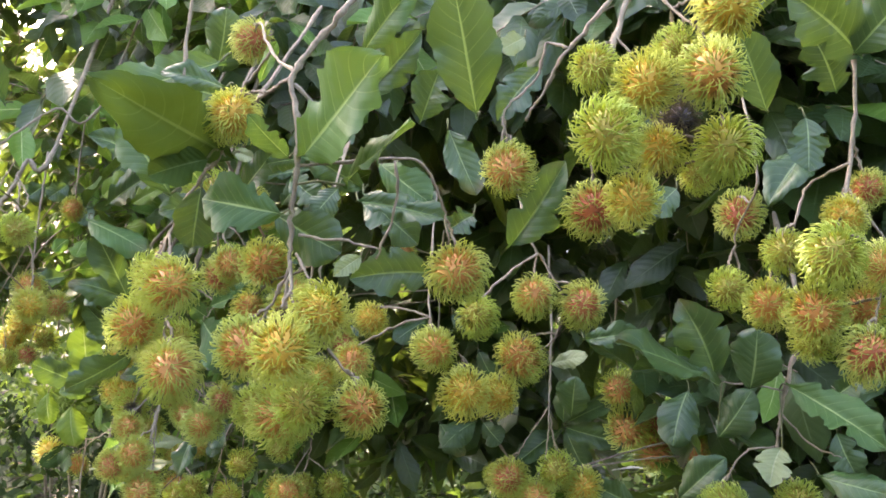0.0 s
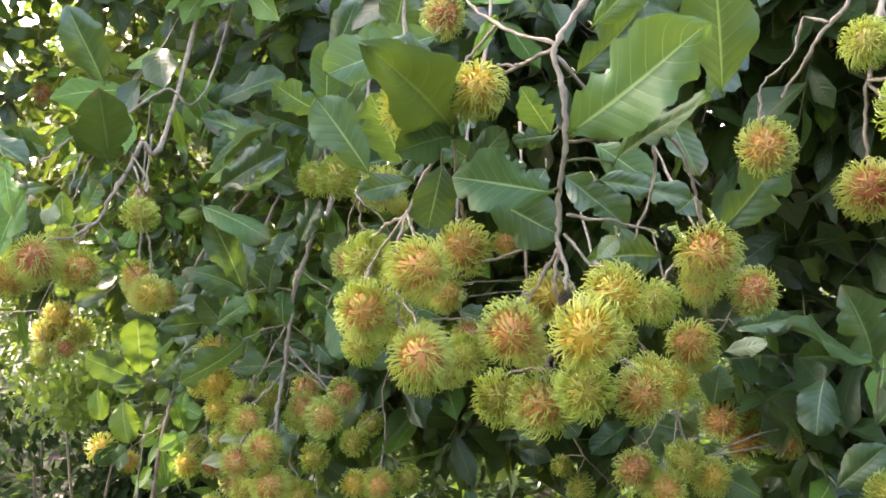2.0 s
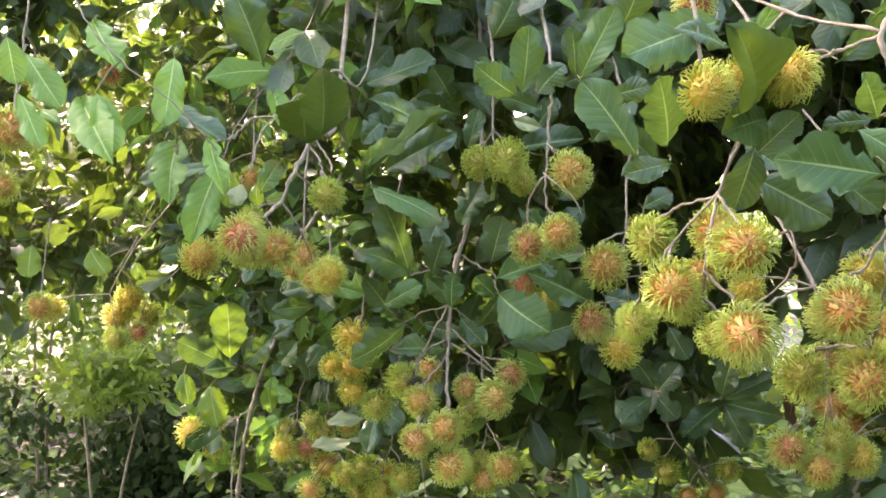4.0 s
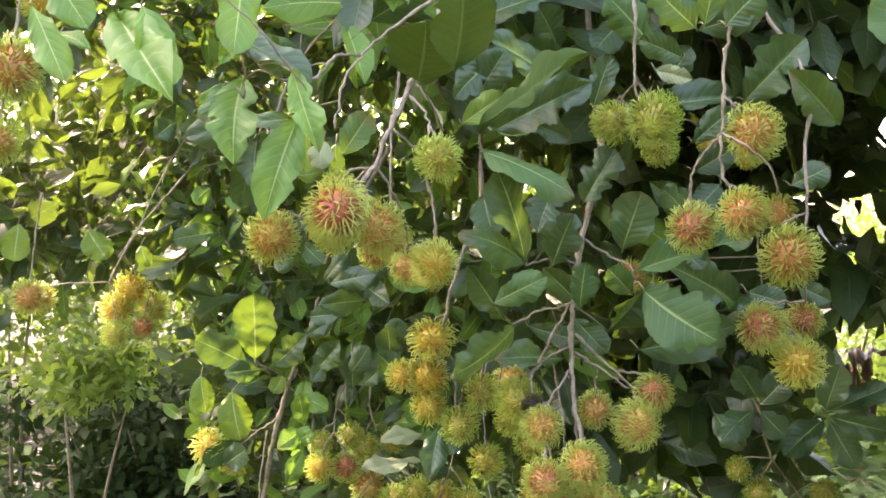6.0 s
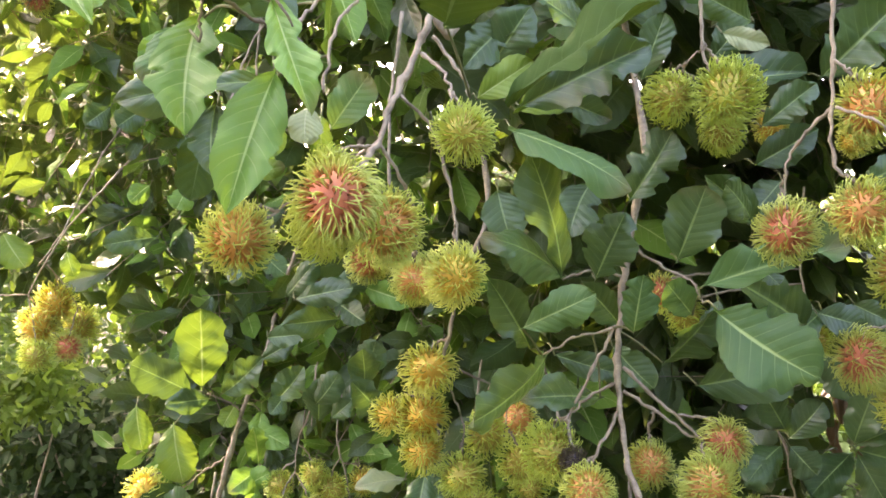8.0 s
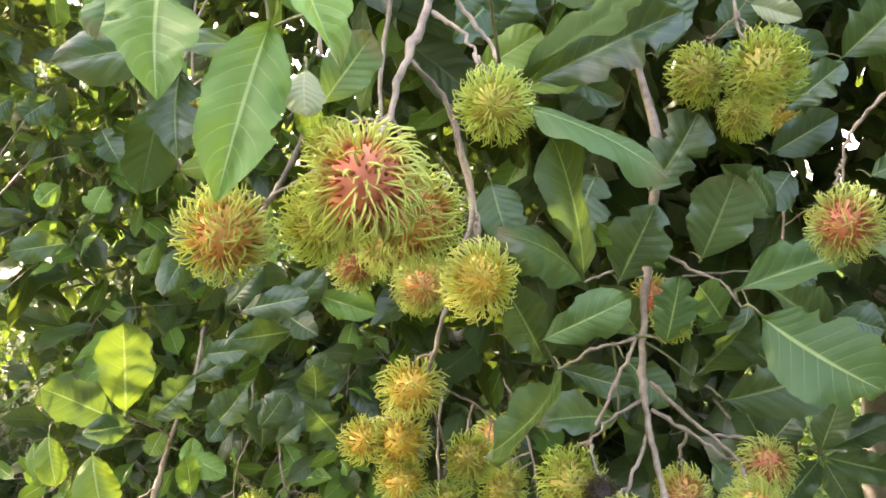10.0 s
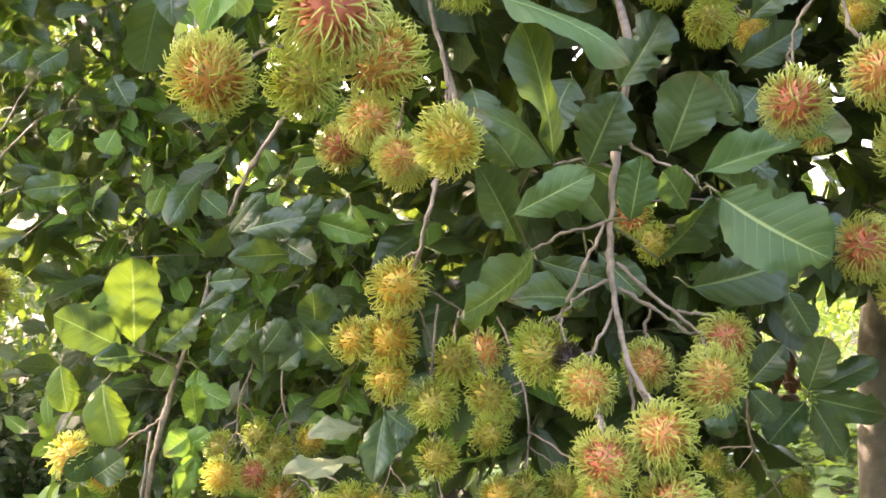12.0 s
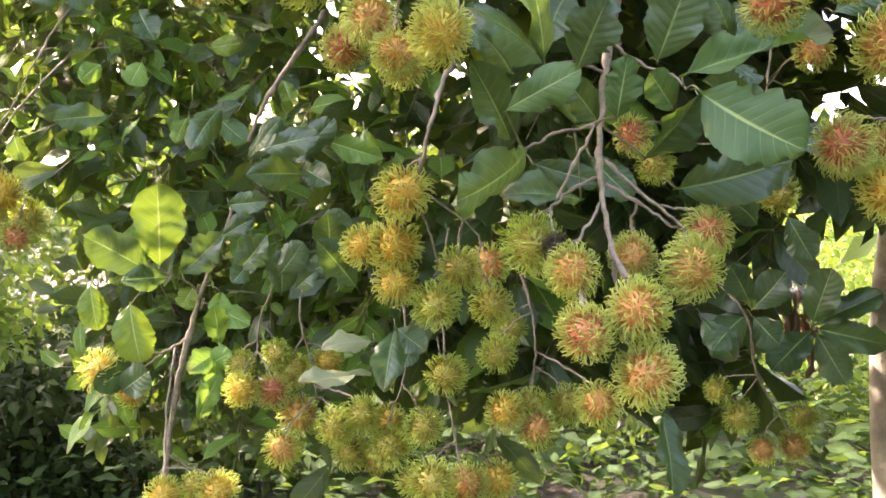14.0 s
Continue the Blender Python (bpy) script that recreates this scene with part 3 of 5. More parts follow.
part("trunk", mesh_of("trunk", *tube(smooth_line([(0, 0, -0.05), (0.02, 0.0, 0.5), (-0.01, 0.02, 1.1), (0.03, 0.04, 1.8), (0.0, 0.1, 2.6)]), 0.052, 0.040, 14, 0.10, crown_rng), BARK), tree)
for bends in ([(0, 0.05, 1.9), (-0.2, -0.1, 2.35), (-0.6, -0.4, 2.55), (-0.9, -1.2, 2.45)],
              [(0, 0.05, 2.1), (-0.5, 0.2, 2.5), (-1.2, 0.1, 2.6), (-1.7, -0.3, 2.4)],
              [(0, 0.05, 2.0), (-0.1, -0.5, 2.5), (-0.3, -1.2, 2.6), (-0.6, -1.7, 2.3)],
              [(0, 0.05, 1.9), (0.1, -0.5, 2.3), (0.2, -1.1, 2.5), (-0.1, -1.6, 2.3)],
              [(0, 0.05, 2.2), (0.6, 0.6, 2.8), (1.2, 1.2, 3.1)]):
    part("limb", mesh_of("limb", *tube(smooth_line(bends, 7), 0.034, 0.010, 9, 0.12, crown_rng), BARK), tree)


# ---- shrubs, weeds and trees beyond ----
def shrub(name, label, at, radius, height, count, size, kind, seed, low=0.0, category="shrub"):
    rng = np.random.default_rng(seed)
    thing = new(name)
    thing.location = (*at, 0)
    tagged(thing, label, category)
    for _ in range(2 if low > 0.7 else 5):
        a, r = rng.uniform(0, 6.28), radius * rng.uniform(0.3, 0.8)
        tip = np.array([r * math.cos(a), r * math.sin(a), height * rng.uniform(0.6, 0.9)])
        part("stem", mesh_of("stem", *tube(smooth_line([(0.05 * math.cos(a), 0.05 * math.sin(a), -0.03), tip * 0.5 + rng.normal(0, 0.06, 3), tip]), 0.009, 0.003, 6, 0.2, rng), TWIG), thing)
    clumps = [np.array([radius * rng.normal(0, 0.5), radius * rng.normal(0, 0.5), low + (height - low) * rng.uniform(0.05, 0.95)]) for _ in range(44)]
    c = np.array(clumps)[rng.integers(0, len(clumps), count)]
    q = c + unit(rng, count) * (radius * 0.36 * rng.random(count) ** 0.5)[:, None]
    q[:, 2] = np.maximum(q[:, 2], 0.03 + low * 0.8)
    L = size * rng.uniform(0.7, 1.3, count)
    D = (q - c) + unit(rng, count) * radius * 0.4 - np.array([0, 0, 0.1 * radius])
    tagged(part("foliage", foliage("foliage", LEAF[kind], q, D, unit(rng, count) * 0.6 + np.array([0, -0.3, 0.7]), L, L * 0.5, SMALL_LEAF, rng), thing), kind="stuff")
    return thing


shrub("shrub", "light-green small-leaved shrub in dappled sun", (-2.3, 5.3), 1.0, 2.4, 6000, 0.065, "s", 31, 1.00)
shrub("shrub", "bushy green shrub behind the rambutan branches", (-0.6, 5.8), 1.2, 1.6, 5000, 0.07, "s", 32)
shrub("shrub", "shrub with foliage coloured bright grey-green as if sunlit", (-1.70, 4.4), 0.26, 1.06, 1500, 0.05, "f", 33, 0.80)
# bush added to darken the hollow, shade painted into its leaves
shrub("shrub", "low bush added for the dark hollow, deep shade put into its leaf colour", (-1.68, 5.2), 0.55, 0.74, 3600, 0.07, "e", 39)
shrub("shrub", "yellow-green bush beyond the trunk, sunlight put into its colour", (3.6, 6.6), 1.2, 1.9, 6000, 0.08, "g", 34)
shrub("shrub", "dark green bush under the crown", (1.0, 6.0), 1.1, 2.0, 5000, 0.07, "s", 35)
shrub("shrub", "tall shrub at the garden edge, coloured light green as if sunlit", (-4.2, 6.4), 1.4, 3.0, 5500, 0.07, "f", 36)
# two more bushes whose dark leaf colour stands for shade
shrub("shrub", "low bush added for the dark hollow, deep shade put into its leaf colour", (-3.5, 5.6), 1.0, 0.85, 3000, 0.08, "e", 37)
shrub("shrub", "low bush added for the dark hollow, deep shade put into its leaf colour", (-1.5, 5.9), 0.9, 0.75, 2600, 0.08, "e", 38)
for i, (x, y) in enumerate([(-5.2, 9.2), (-2.4, 9.0), (0.4, 9.6), (2.6, 9.3)]):
    shrub("hedge", "dense green hedge along the garden edge", (x, y), 1.4, 1.9, 3600, 0.12, "s", 80 + i, category="hedge")
# the last two are added to keep sun off the lower left
for i, (x, y, r, h) in enumerate([(-9.6, 14, 2.4, 6.5), (-3.2, 16.5, 2.6, 7.0), (0.5, 17, 2.6, 3.2), (5.5, 18, 2.6, 4.0), (-13, 9, 2.8, 6.0), (12, 15, 2.6, 2.6), (-1.9, 10.8, 2.0, 6.5), (-6.7, 10.3, 2.2, 7.4)]):
    shrub("tree", "distant leafy green tree", (x, y), r, h, 2700, 0.28, "s", 50 + i, 0.6, "tree")

# unseen trees added behind and beside the path, blocking low sky light
for i, (x, y, h) in enumerate([(-6.0, -5.0, 4.8), (-2.6, -5.8, 5.4), (0.8, -5.4, 5.0), (4.2, -5.6, 5.4), (6.5, -3.0, 5.0), (-7.0, -1.8, 4.8), (5.4, 1.0, 5.2), (6.0, 4.2, 5.0)]):
    shrub("tree", "unseen leafy tree added to block low sky light", (x, y), 2.0, h, 1600, 0.38, "s", 90 + i, 0.5, "tree")

herb_rng = np.random.default_rng(77)
P, D, N, L = [], [], [], []
for _ in range(2900):
    r = herb_rng.uniform(0.0, 1.0) ** 0.7
    x, y = herb_rng.uniform(-4.0, 4.5), 2.5 + 5.5 * r
    # bare soil in the deep shade under the shrubs
    if x < -0.79 + 0.02 * (y - 0.66) + 0.25 * math.sin(3 * y) and herb_rng.random() < 0.7:
        continue
    tall = herb_rng.uniform(0.08, 0.50) * (1.2 if x > 0.5 else 0.8)
    for k in range(int(herb_rng.integers(3, 8))):
        a = herb_rng.uniform(0, 6.28)
        P.append((x + 0.04 * math.cos(a), y + 0.04 * math.sin(a), tall * herb_rng.uniform(0.3, 1.0)))
        D.append((math.cos(a), math.sin(a), herb_rng.uniform(-0.3, 0.5)))
        N.append((herb_rng.normal(0, 0.6), herb_rng.normal(-0.1, 0.6), 1))
        L.append(herb_rng.uniform(0.045, 0.15))
L = np.array(L)
weeds = new("undergrowth", foliage("undergrowth", LEAF["h"], np.array(P), np.array(D), np.array(N), L, L * 0.55, HERB_LEAF, herb_rng))
tagged(weeds, "low broad-leaved weeds covering the ground", "weeds", kind="stuff")

# ---- dry leaf litter ----
litter_rng = np.random.default_rng(78)
m, nt, p, out = material("dry_brown_leaf")
tone_geo = node(nt, "ShaderNodeNewGeometry")
nt.links.new(ramp(nt, tone_geo.outputs["Random Per Island"], [(0.0, (0.035, 0.022, 0.013)), (0.40, (0.09, 0.055, 0.03)), (0.70, (0.18, 0.10, 0.05)), (0.85, (0.15, 0.14, 0.12))]), p.inputs["Base Color"])
p.inputs["Roughness"].default_value = 0.5
DRY = m
n = 1000
P = np.stack([np.where(litter_rng.random(n) < 0.6, litter_rng.uniform(-3.2, -0.2, n), litter_rng.uniform(-4, 3, n)), litter_rng.uniform(2.2, 8.5, n), litter_rng.uniform(0.03, 0.09, n)], 1)
a = litter_rng.uniform(0, 6.28, n)
D = np.stack([np.cos(a), np.sin(a), litter_rng.normal(0, 0.15, n)], 1)
L = litter_rng.uniform(0.06, 0.13, n)
litter = new("leaf_litter", foliage("leaf_litter", m, P, D, np.array([0, 0, 1.0]) + litter_rng.normal(0, 0.35, (n, 3)), L, L * 0.45, SMALL_LEAF, litter_rng))
tagged(litter, "dry brown fallen leaves on the soil", "leaf litter", kind="stuff")

# ---- fruit: stalks, then x, y, z, diameter, ripeness (0 green, 1 yellow, 2 orange, 3 red, 4 withered) ----
fruit_cluster("bunch of 12 spiny rambutans, mostly green and yellow, on brown stalks",
    [(0.0032, 0.0018, [(0.184, 0.840, 1.865), (0.160, 0.820, 1.808), (0.146, 0.800, 1.768), (0.137, 0.790, 1.747), (0.126, 0.780, 1.723)]), (0.0018, 0.0010, [(0.187, 0.830, 1.846), (0.200, 0.800, 1.810), (0.217, 0.770, 1.783), (0.219, 0.750, 1.758)]), (0.0014, 0.0010, [(0.150, 0.810, 1.790), (0.169, 0.790, 1.761), (0.170, 0.770, 1.743)]), (0.0014, 0.0010, [(0.146, 0.800, 1.763), (0.195, 0.820, 1.707), (0.245, 0.800, 1.694), (0.164, 0.790, 1.654), (0.131, 0.800, 1.645)])],
    [(0.127, 0.710, 1.689, 0.063, 0), (0.214, 0.730, 1.740, 0.063, 2), (0.166, 0.750, 1.735, 0.062, 1), (0.238, 0.770, 1.684, 0.062, 0), (0.128, 0.780, 1.633, 0.058, 3), (0.151, 0.730, 1.639, 0.052, 1), (0.130, 0.790, 1.756, 0.049, 0), (0.235, 0.760, 1.800, 0.063, 1), (0.186, 0.790, 1.686, 0.051, 1), (0.203, 0.800, 1.776, 0.044, 0), (0.234, 0.840, 1.668, 0.041, 0), (0.215, 0.830, 1.716, 0.044, 4)])
fruit_cluster("bunch of 12 spiny rambutans, mostly orange and green, on brown stalks",
    [(0.0032, 0.0016, [(0.468, 1.172, 2.050), (0.445, 0.980, 1.903), (0.431, 0.960, 1.826), (0.426, 0.950, 1.741), (0.411, 0.930, 1.675), (0.378, 0.880, 1.617)]), (0.0016, 0.0010, [(0.412, 0.930, 1.687), (0.378, 0.950, 1.665), (0.356, 0.930, 1.624), (0.340, 0.940, 1.566)]), (0.0016, 0.0010, [(0.409, 0.930, 1.664), (0.420, 0.900, 1.628), (0.424, 0.880, 1.601), (0.394, 0.840, 1.518)]), (0.0016, 0.0010, [(0.385, 1.212, 1.837), (0.360, 1.050, 1.691), (0.344, 1.080, 1.614), (0.350, 1.080, 1.574), (0.332, 1.060, 1.555)])],
    [(0.349, 0.820, 1.593, 0.066, 0), (0.327, 0.920, 1.544, 0.057, 2), (0.342, 0.840, 1.541, 0.065, 2), (0.373, 0.800, 1.507, 0.059, 3), (0.328, 1.050, 1.554, 0.055, 0), (0.359, 1.110, 1.642, 0.068, 3), (0.336, 0.900, 1.598, 0.050, 0), (0.395, 0.900, 1.631, 0.050, 1), (0.440, 0.950, 1.662, 0.047, 3), (0.407, 0.850, 1.585, 0.050, 2), (0.356, 0.880, 1.514, 0.052, 0), (0.405, 0.880, 1.544, 0.054, 2)])
fruit_cluster("bunch of 2 spiny rambutans, mostly green, on brown stalks",
    [(0.0036, 0.0019, [(0.510, 1.413, 1.656), (0.478, 1.220, 1.510), (0.452, 1.200, 1.438), (0.442, 1.197, 1.387), (0.434, 1.190, 1.351), (0.434, 1.170, 1.291)]), (0.0014, 0.0010, [(0.443, 1.197, 1.383), (0.473, 1.170, 1.348), (0.501, 1.150, 1.338)]), (0.0014, 0.0010, [(0.434, 1.190, 1.344), (0.390, 1.180, 1.339), (0.358, 1.160, 1.307)])],
    [(0.352, 1.150, 1.278, 0.064, 0), (0.447, 1.150, 1.282, 0.064, 0)])
fruit_cluster("spiny orange rambutan hanging from a thin twig",
    [(0.0024, 0.0012, [(0.162, 0.830, 1.841), (0.134, 0.820, 1.803), (0.109, 0.820, 1.775), (0.090, 0.830, 1.741), (0.075, 0.830, 1.716)]), (0.0014, 0.0010, [(0.112, 0.820, 1.780), (0.093, 0.830, 1.785), (0.084, 0.830, 1.754), (0.057, 0.830, 1.726), (0.052, 0.825, 1.695)])],
    [(0.059, 0.825, 1.672, 0.055, 2)])
fruit_cluster("spiny orange rambutan hanging from a thin twig",
    [(0.0016, 0.0011, [(-0.125, 0.785, 1.672), (-0.084, 0.800, 1.676), (-0.025, 0.830, 1.680), (-0.002, 0.840, 1.644), (0.005, 0.840, 1.604)])],
    [(0.013, 0.840, 1.579, 0.063, 2)])
fruit_cluster("bunch of 9 spiny rambutans, mostly orange and yellow, on brown stalks",
    [(0.0019, 0.0011, [(0.103, 1.397, 1.773), (0.108, 1.200, 1.630), (0.132, 1.180, 1.579), (0.154, 1.160, 1.529), (0.139, 1.150, 1.487), (0.103, 1.140, 1.460)]), (0.0016, 0.0010, [(-0.009, 1.357, 1.686), (-0.017, 1.150, 1.544), (-0.010, 1.120, 1.497), (0.028, 1.100, 1.465), (0.031, 1.100, 1.431)])],
    [(0.173, 1.140, 1.530, 0.067, 3), (0.115, 1.160, 1.540, 0.064, 2), (0.041, 1.100, 1.519, 0.058, 0), (-0.011, 1.100, 1.480, 0.061, 2), (0.025, 1.080, 1.431, 0.070, 1), (0.096, 1.140, 1.464, 0.070, 2), (0.066, 1.120, 1.421, 0.059, 1), (-0.091, 1.150, 1.512, 0.050, 1), (-0.108, 1.100, 1.465, 0.054, 2)])
fruit_cluster("bunch of 6 spiny rambutans, mostly orange and yellow, on brown stalks",
    [(0.0019, 0.0011, [(0.189, 1.641, 1.606), (0.171, 1.450, 1.458), (0.166, 1.430, 1.372), (0.163, 1.420, 1.321), (0.158, 1.420, 1.268)]), (0.0013, 0.0008, [(0.166, 1.430, 1.354), (0.128, 1.420, 1.303), (0.102, 1.420, 1.259)]), (0.0013, 0.0008, [(0.166, 1.430, 1.345), (0.176, 1.420, 1.294), (0.202, 1.420, 1.259)])],
    [(0.101, 1.420, 1.245, 0.071, 3), (0.176, 1.420, 1.257, 0.068, 0), (0.217, 1.420, 1.231, 0.070, 1), (0.142, 1.400, 1.219, 0.069, 2), (0.477, 1.750, 1.215, 0.082, 2), (0.527, 1.800, 1.171, 0.084, 2)])
fruit_cluster("bunch of 4 spiny rambutans, mostly orange and red, on brown stalks",
    [],
    [(0.336, 1.750, 1.331, 0.086, 2), (0.352, 1.750, 1.256, 0.097, 2), (0.417, 1.800, 1.202, 0.100, 2), (0.406, 1.800, 1.268, 0.089, 3)])
fruit_cluster("bunch of 9 spiny rambutans, mostly yellow and orange, on brown stalks",
    [(0.0016, 0.0010, [(-0.131, 0.785, 1.589), (-0.125, 0.760, 1.558), (-0.116, 0.740, 1.532)]), (0.0016, 0.0010, [(-0.131, 0.785, 1.584), (-0.150, 0.790, 1.549), (-0.164, 0.790, 1.529)]), (0.0014, 0.0010, [(-0.126, 0.785, 1.596), (-0.109, 0.760, 1.572), (-0.096, 0.750, 1.558)]), (0.0014, 0.0010, [(-0.132, 0.785, 1.566), (-0.096, 0.790, 1.510), (-0.068, 0.780, 1.478)]), (0.0014, 0.0010, [(-0.134, 0.780, 1.557), (-0.127, 0.800, 1.509), (-0.137, 0.810, 1.465)])],
    [(-0.123, 0.705, 1.522, 0.062, 1), (-0.170, 0.780, 1.516, 0.059, 2), (-0.098, 0.730, 1.548, 0.055, 1), (-0.069, 0.760, 1.468, 0.052, 2), (-0.116, 0.750, 1.474, 0.054, 0), (-0.143, 0.790, 1.456, 0.060, 2), (-0.171, 0.850, 1.451, 0.055, 0), (-0.135, 0.810, 1.544, 0.048, 1), (-0.131, 0.740, 1.546, 0.016, 4)])
fruit_cluster("bunch of 9 spiny rambutans, mostly orange and green, on brown stalks",
    [(0.0024, 0.0013, [(-0.149, 1.124, 1.897), (-0.182, 0.920, 1.757), (-0.212, 0.880, 1.693), (-0.231, 0.860, 1.662), (-0.254, 0.850, 1.614), (-0.264, 0.840, 1.579)]), (0.0014, 0.0010, [(-0.251, 0.850, 1.619), (-0.290, 0.880, 1.563), (-0.294, 0.870, 1.543)]), (0.0014, 0.0010, [(-0.261, 0.850, 1.584), (-0.261, 0.860, 1.523), (-0.244, 0.830, 1.501)]), (0.0016, 0.0011, [(-0.116, 1.130, 1.733), (-0.134, 0.950, 1.583), (-0.137, 0.950, 1.538), (-0.178, 0.970, 1.491)])],
    [(-0.245, 0.816, 1.567, 0.062, 2), (-0.291, 0.863, 1.528, 0.061, 2), (-0.242, 0.813, 1.491, 0.063, 2), (-0.193, 1.000, 1.583, 0.066, 2), (-0.291, 0.920, 1.573, 0.054, 0), (-0.211, 1.000, 1.536, 0.044, 2), (-0.190, 1.000, 1.471, 0.053, 0), (-0.264, 0.900, 1.512, 0.045, 0), (-0.297, 0.950, 1.488, 0.045, 0)])
fruit_cluster("bunch of 3 spiny rambutans, mostly yellow and red, on brown stalks",
    [(0.0021, 0.0013, [(-0.130, 0.800, 1.751), (-0.153, 0.820, 1.743), (-0.175, 0.840, 1.733)]), (0.0018, 0.0010, [(-0.130, 0.800, 1.754), (-0.168, 0.900, 1.794), (-0.195, 0.980, 1.841), (-0.205, 1.000, 1.838)])],
    [(-0.193, 0.840, 1.722, 0.057, 1), (-0.213, 1.020, 1.831, 0.053, 3), (-0.208, 0.900, 1.732, 0.048, 1)])
fruit_cluster("spiny yellow rambutan hanging from a thin twig",
    [],
    [(-0.254, 0.880, 1.713, 0.058, 1)])
fruit_cluster("bunch of 9 spiny rambutans, mostly orange and red, on brown stalks",
    [(0.0044, 0.0024, [(-0.322, 2.081, 2.463), (-0.364, 1.601, 1.714), (-0.391, 1.520, 1.630), (-0.407, 1.500, 1.568), (-0.422, 1.480, 1.525), (-0.427, 1.475, 1.475), (-0.433, 1.460, 1.421), (-0.436, 1.440, 1.383), (-0.440, 1.410, 1.348), (-0.438, 1.370, 1.311)]), (0.0019, 0.0012, [(-0.431, 1.475, 1.467), (-0.455, 1.470, 1.425), (-0.474, 1.470, 1.385), (-0.482, 1.470, 1.366)]), (0.0018, 0.0011, [(-0.435, 1.460, 1.413), (-0.461, 1.460, 1.401), (-0.486, 1.460, 1.377)]), (0.0019, 0.0011, [(-0.428, 1.460, 1.429), (-0.390, 1.440, 1.393), (-0.363, 1.420, 1.365), (-0.362, 1.410, 1.345)]), (0.0018, 0.0011, [(-0.429, 1.455, 1.407), (-0.402, 1.440, 1.390), (-0.372, 1.430, 1.370), (-0.343, 1.430, 1.370)]), (0.0018, 0.0011, [(-0.433, 1.450, 1.394), (-0.453, 1.430, 1.373), (-0.474, 1.410, 1.347), (-0.475, 1.380, 1.291)]), (0.0016, 0.0010, [(-0.440, 1.410, 1.348), (-0.440, 1.400, 1.309), (-0.437, 1.380, 1.267), (-0.433, 1.360, 1.255)])],
    [(-0.497, 1.460, 1.348, 0.063, 0), (-0.481, 1.400, 1.328, 0.054, 2), (-0.406, 1.440, 1.340, 0.051, 2), (-0.370, 1.395, 1.332, 0.063, 2), (-0.342, 1.420, 1.363, 0.055, 3), (-0.450, 1.335, 1.301, 0.059, 2), (-0.489, 1.350, 1.280, 0.054, 3), (-0.440, 1.335, 1.248, 0.063, 2), (-0.485, 1.430, 1.347, 0.030, 4)])
fruit_cluster("bunch of 7 spiny rambutans, mostly orange and green, on brown stalks",
    [(0.0040, 0.0021, [(-0.545, 2.112, 2.799), (-0.602, 1.479, 1.819), (-0.635, 1.400, 1.736), (-0.648, 1.390, 1.702), (-0.666, 1.370, 1.662), (-0.682, 1.350, 1.622), (-0.700, 1.300, 1.595)]), (0.0016, 0.0010, [(-0.663, 1.370, 1.661), (-0.635, 1.380, 1.637), (-0.620, 1.380, 1.595), (-0.613, 1.370, 1.553), (-0.614, 1.365, 1.533)]), (0.0016, 0.0010, [(-0.682, 1.350, 1.621), (-0.723, 1.380, 1.587), (-0.766, 1.340, 1.558)]), (0.0016, 0.0010, [(-0.682, 1.350, 1.621), (-0.652, 1.360, 1.574), (-0.639, 1.420, 1.524)])],
    [(-0.786, 1.310, 1.542, 0.062, 2), (-0.723, 1.232, 1.568, 0.069, 3), (-0.683, 1.280, 1.554, 0.061, 2), (-0.615, 1.360, 1.516, 0.057, 1), (-0.722, 1.360, 1.553, 0.061, 0), (-0.639, 1.420, 1.508, 0.045, 2), (-0.721, 1.330, 1.595, 0.041, 0)])
fruit_cluster("bunch of 3 spiny rambutans, mostly orange and red, on brown stalks",
    [],
    [(-0.656, 1.450, 1.540, 0.056, 2), (-0.671, 1.500, 1.523, 0.049, 3), (-0.621, 1.470, 1.509, 0.051, 2)])
fruit_cluster("spiny green rambutan hanging from a thin twig",
    [(0.0018, 0.0010, [(-0.644, 1.390, 1.700), (-0.629, 1.360, 1.678), (-0.627, 1.340, 1.654)])],
    [(-0.618, 1.330, 1.628, 0.055, 0)])
fruit_cluster("bunch of 2 spiny rambutans, mostly red and orange, on brown stalks",
    [],
    [(-0.787, 1.950, 1.686, 0.059, 2), (-0.806, 2.000, 1.676, 0.043, 3)])
fruit_cluster("bunch of 4 spiny rambutans, mostly green and yellow, on brown stalks",
    [(0.0024, 0.0013, [(-0.352, 1.653, 1.991), (-0.368, 1.460, 1.843), (-0.371, 1.440, 1.767), (-0.371, 1.430, 1.724), (-0.365, 1.420, 1.702)]), (0.0011, 0.0008, [(-0.372, 1.430, 1.732), (-0.378, 1.450, 1.721), (-0.385, 1.460, 1.701)])],
    [(-0.352, 1.420, 1.689, 0.072, 0), (-0.389, 1.460, 1.688, 0.059, 0), (-0.313, 1.500, 1.664, 0.052, 0), (-0.201, 1.600, 1.687, 0.049, 1)])
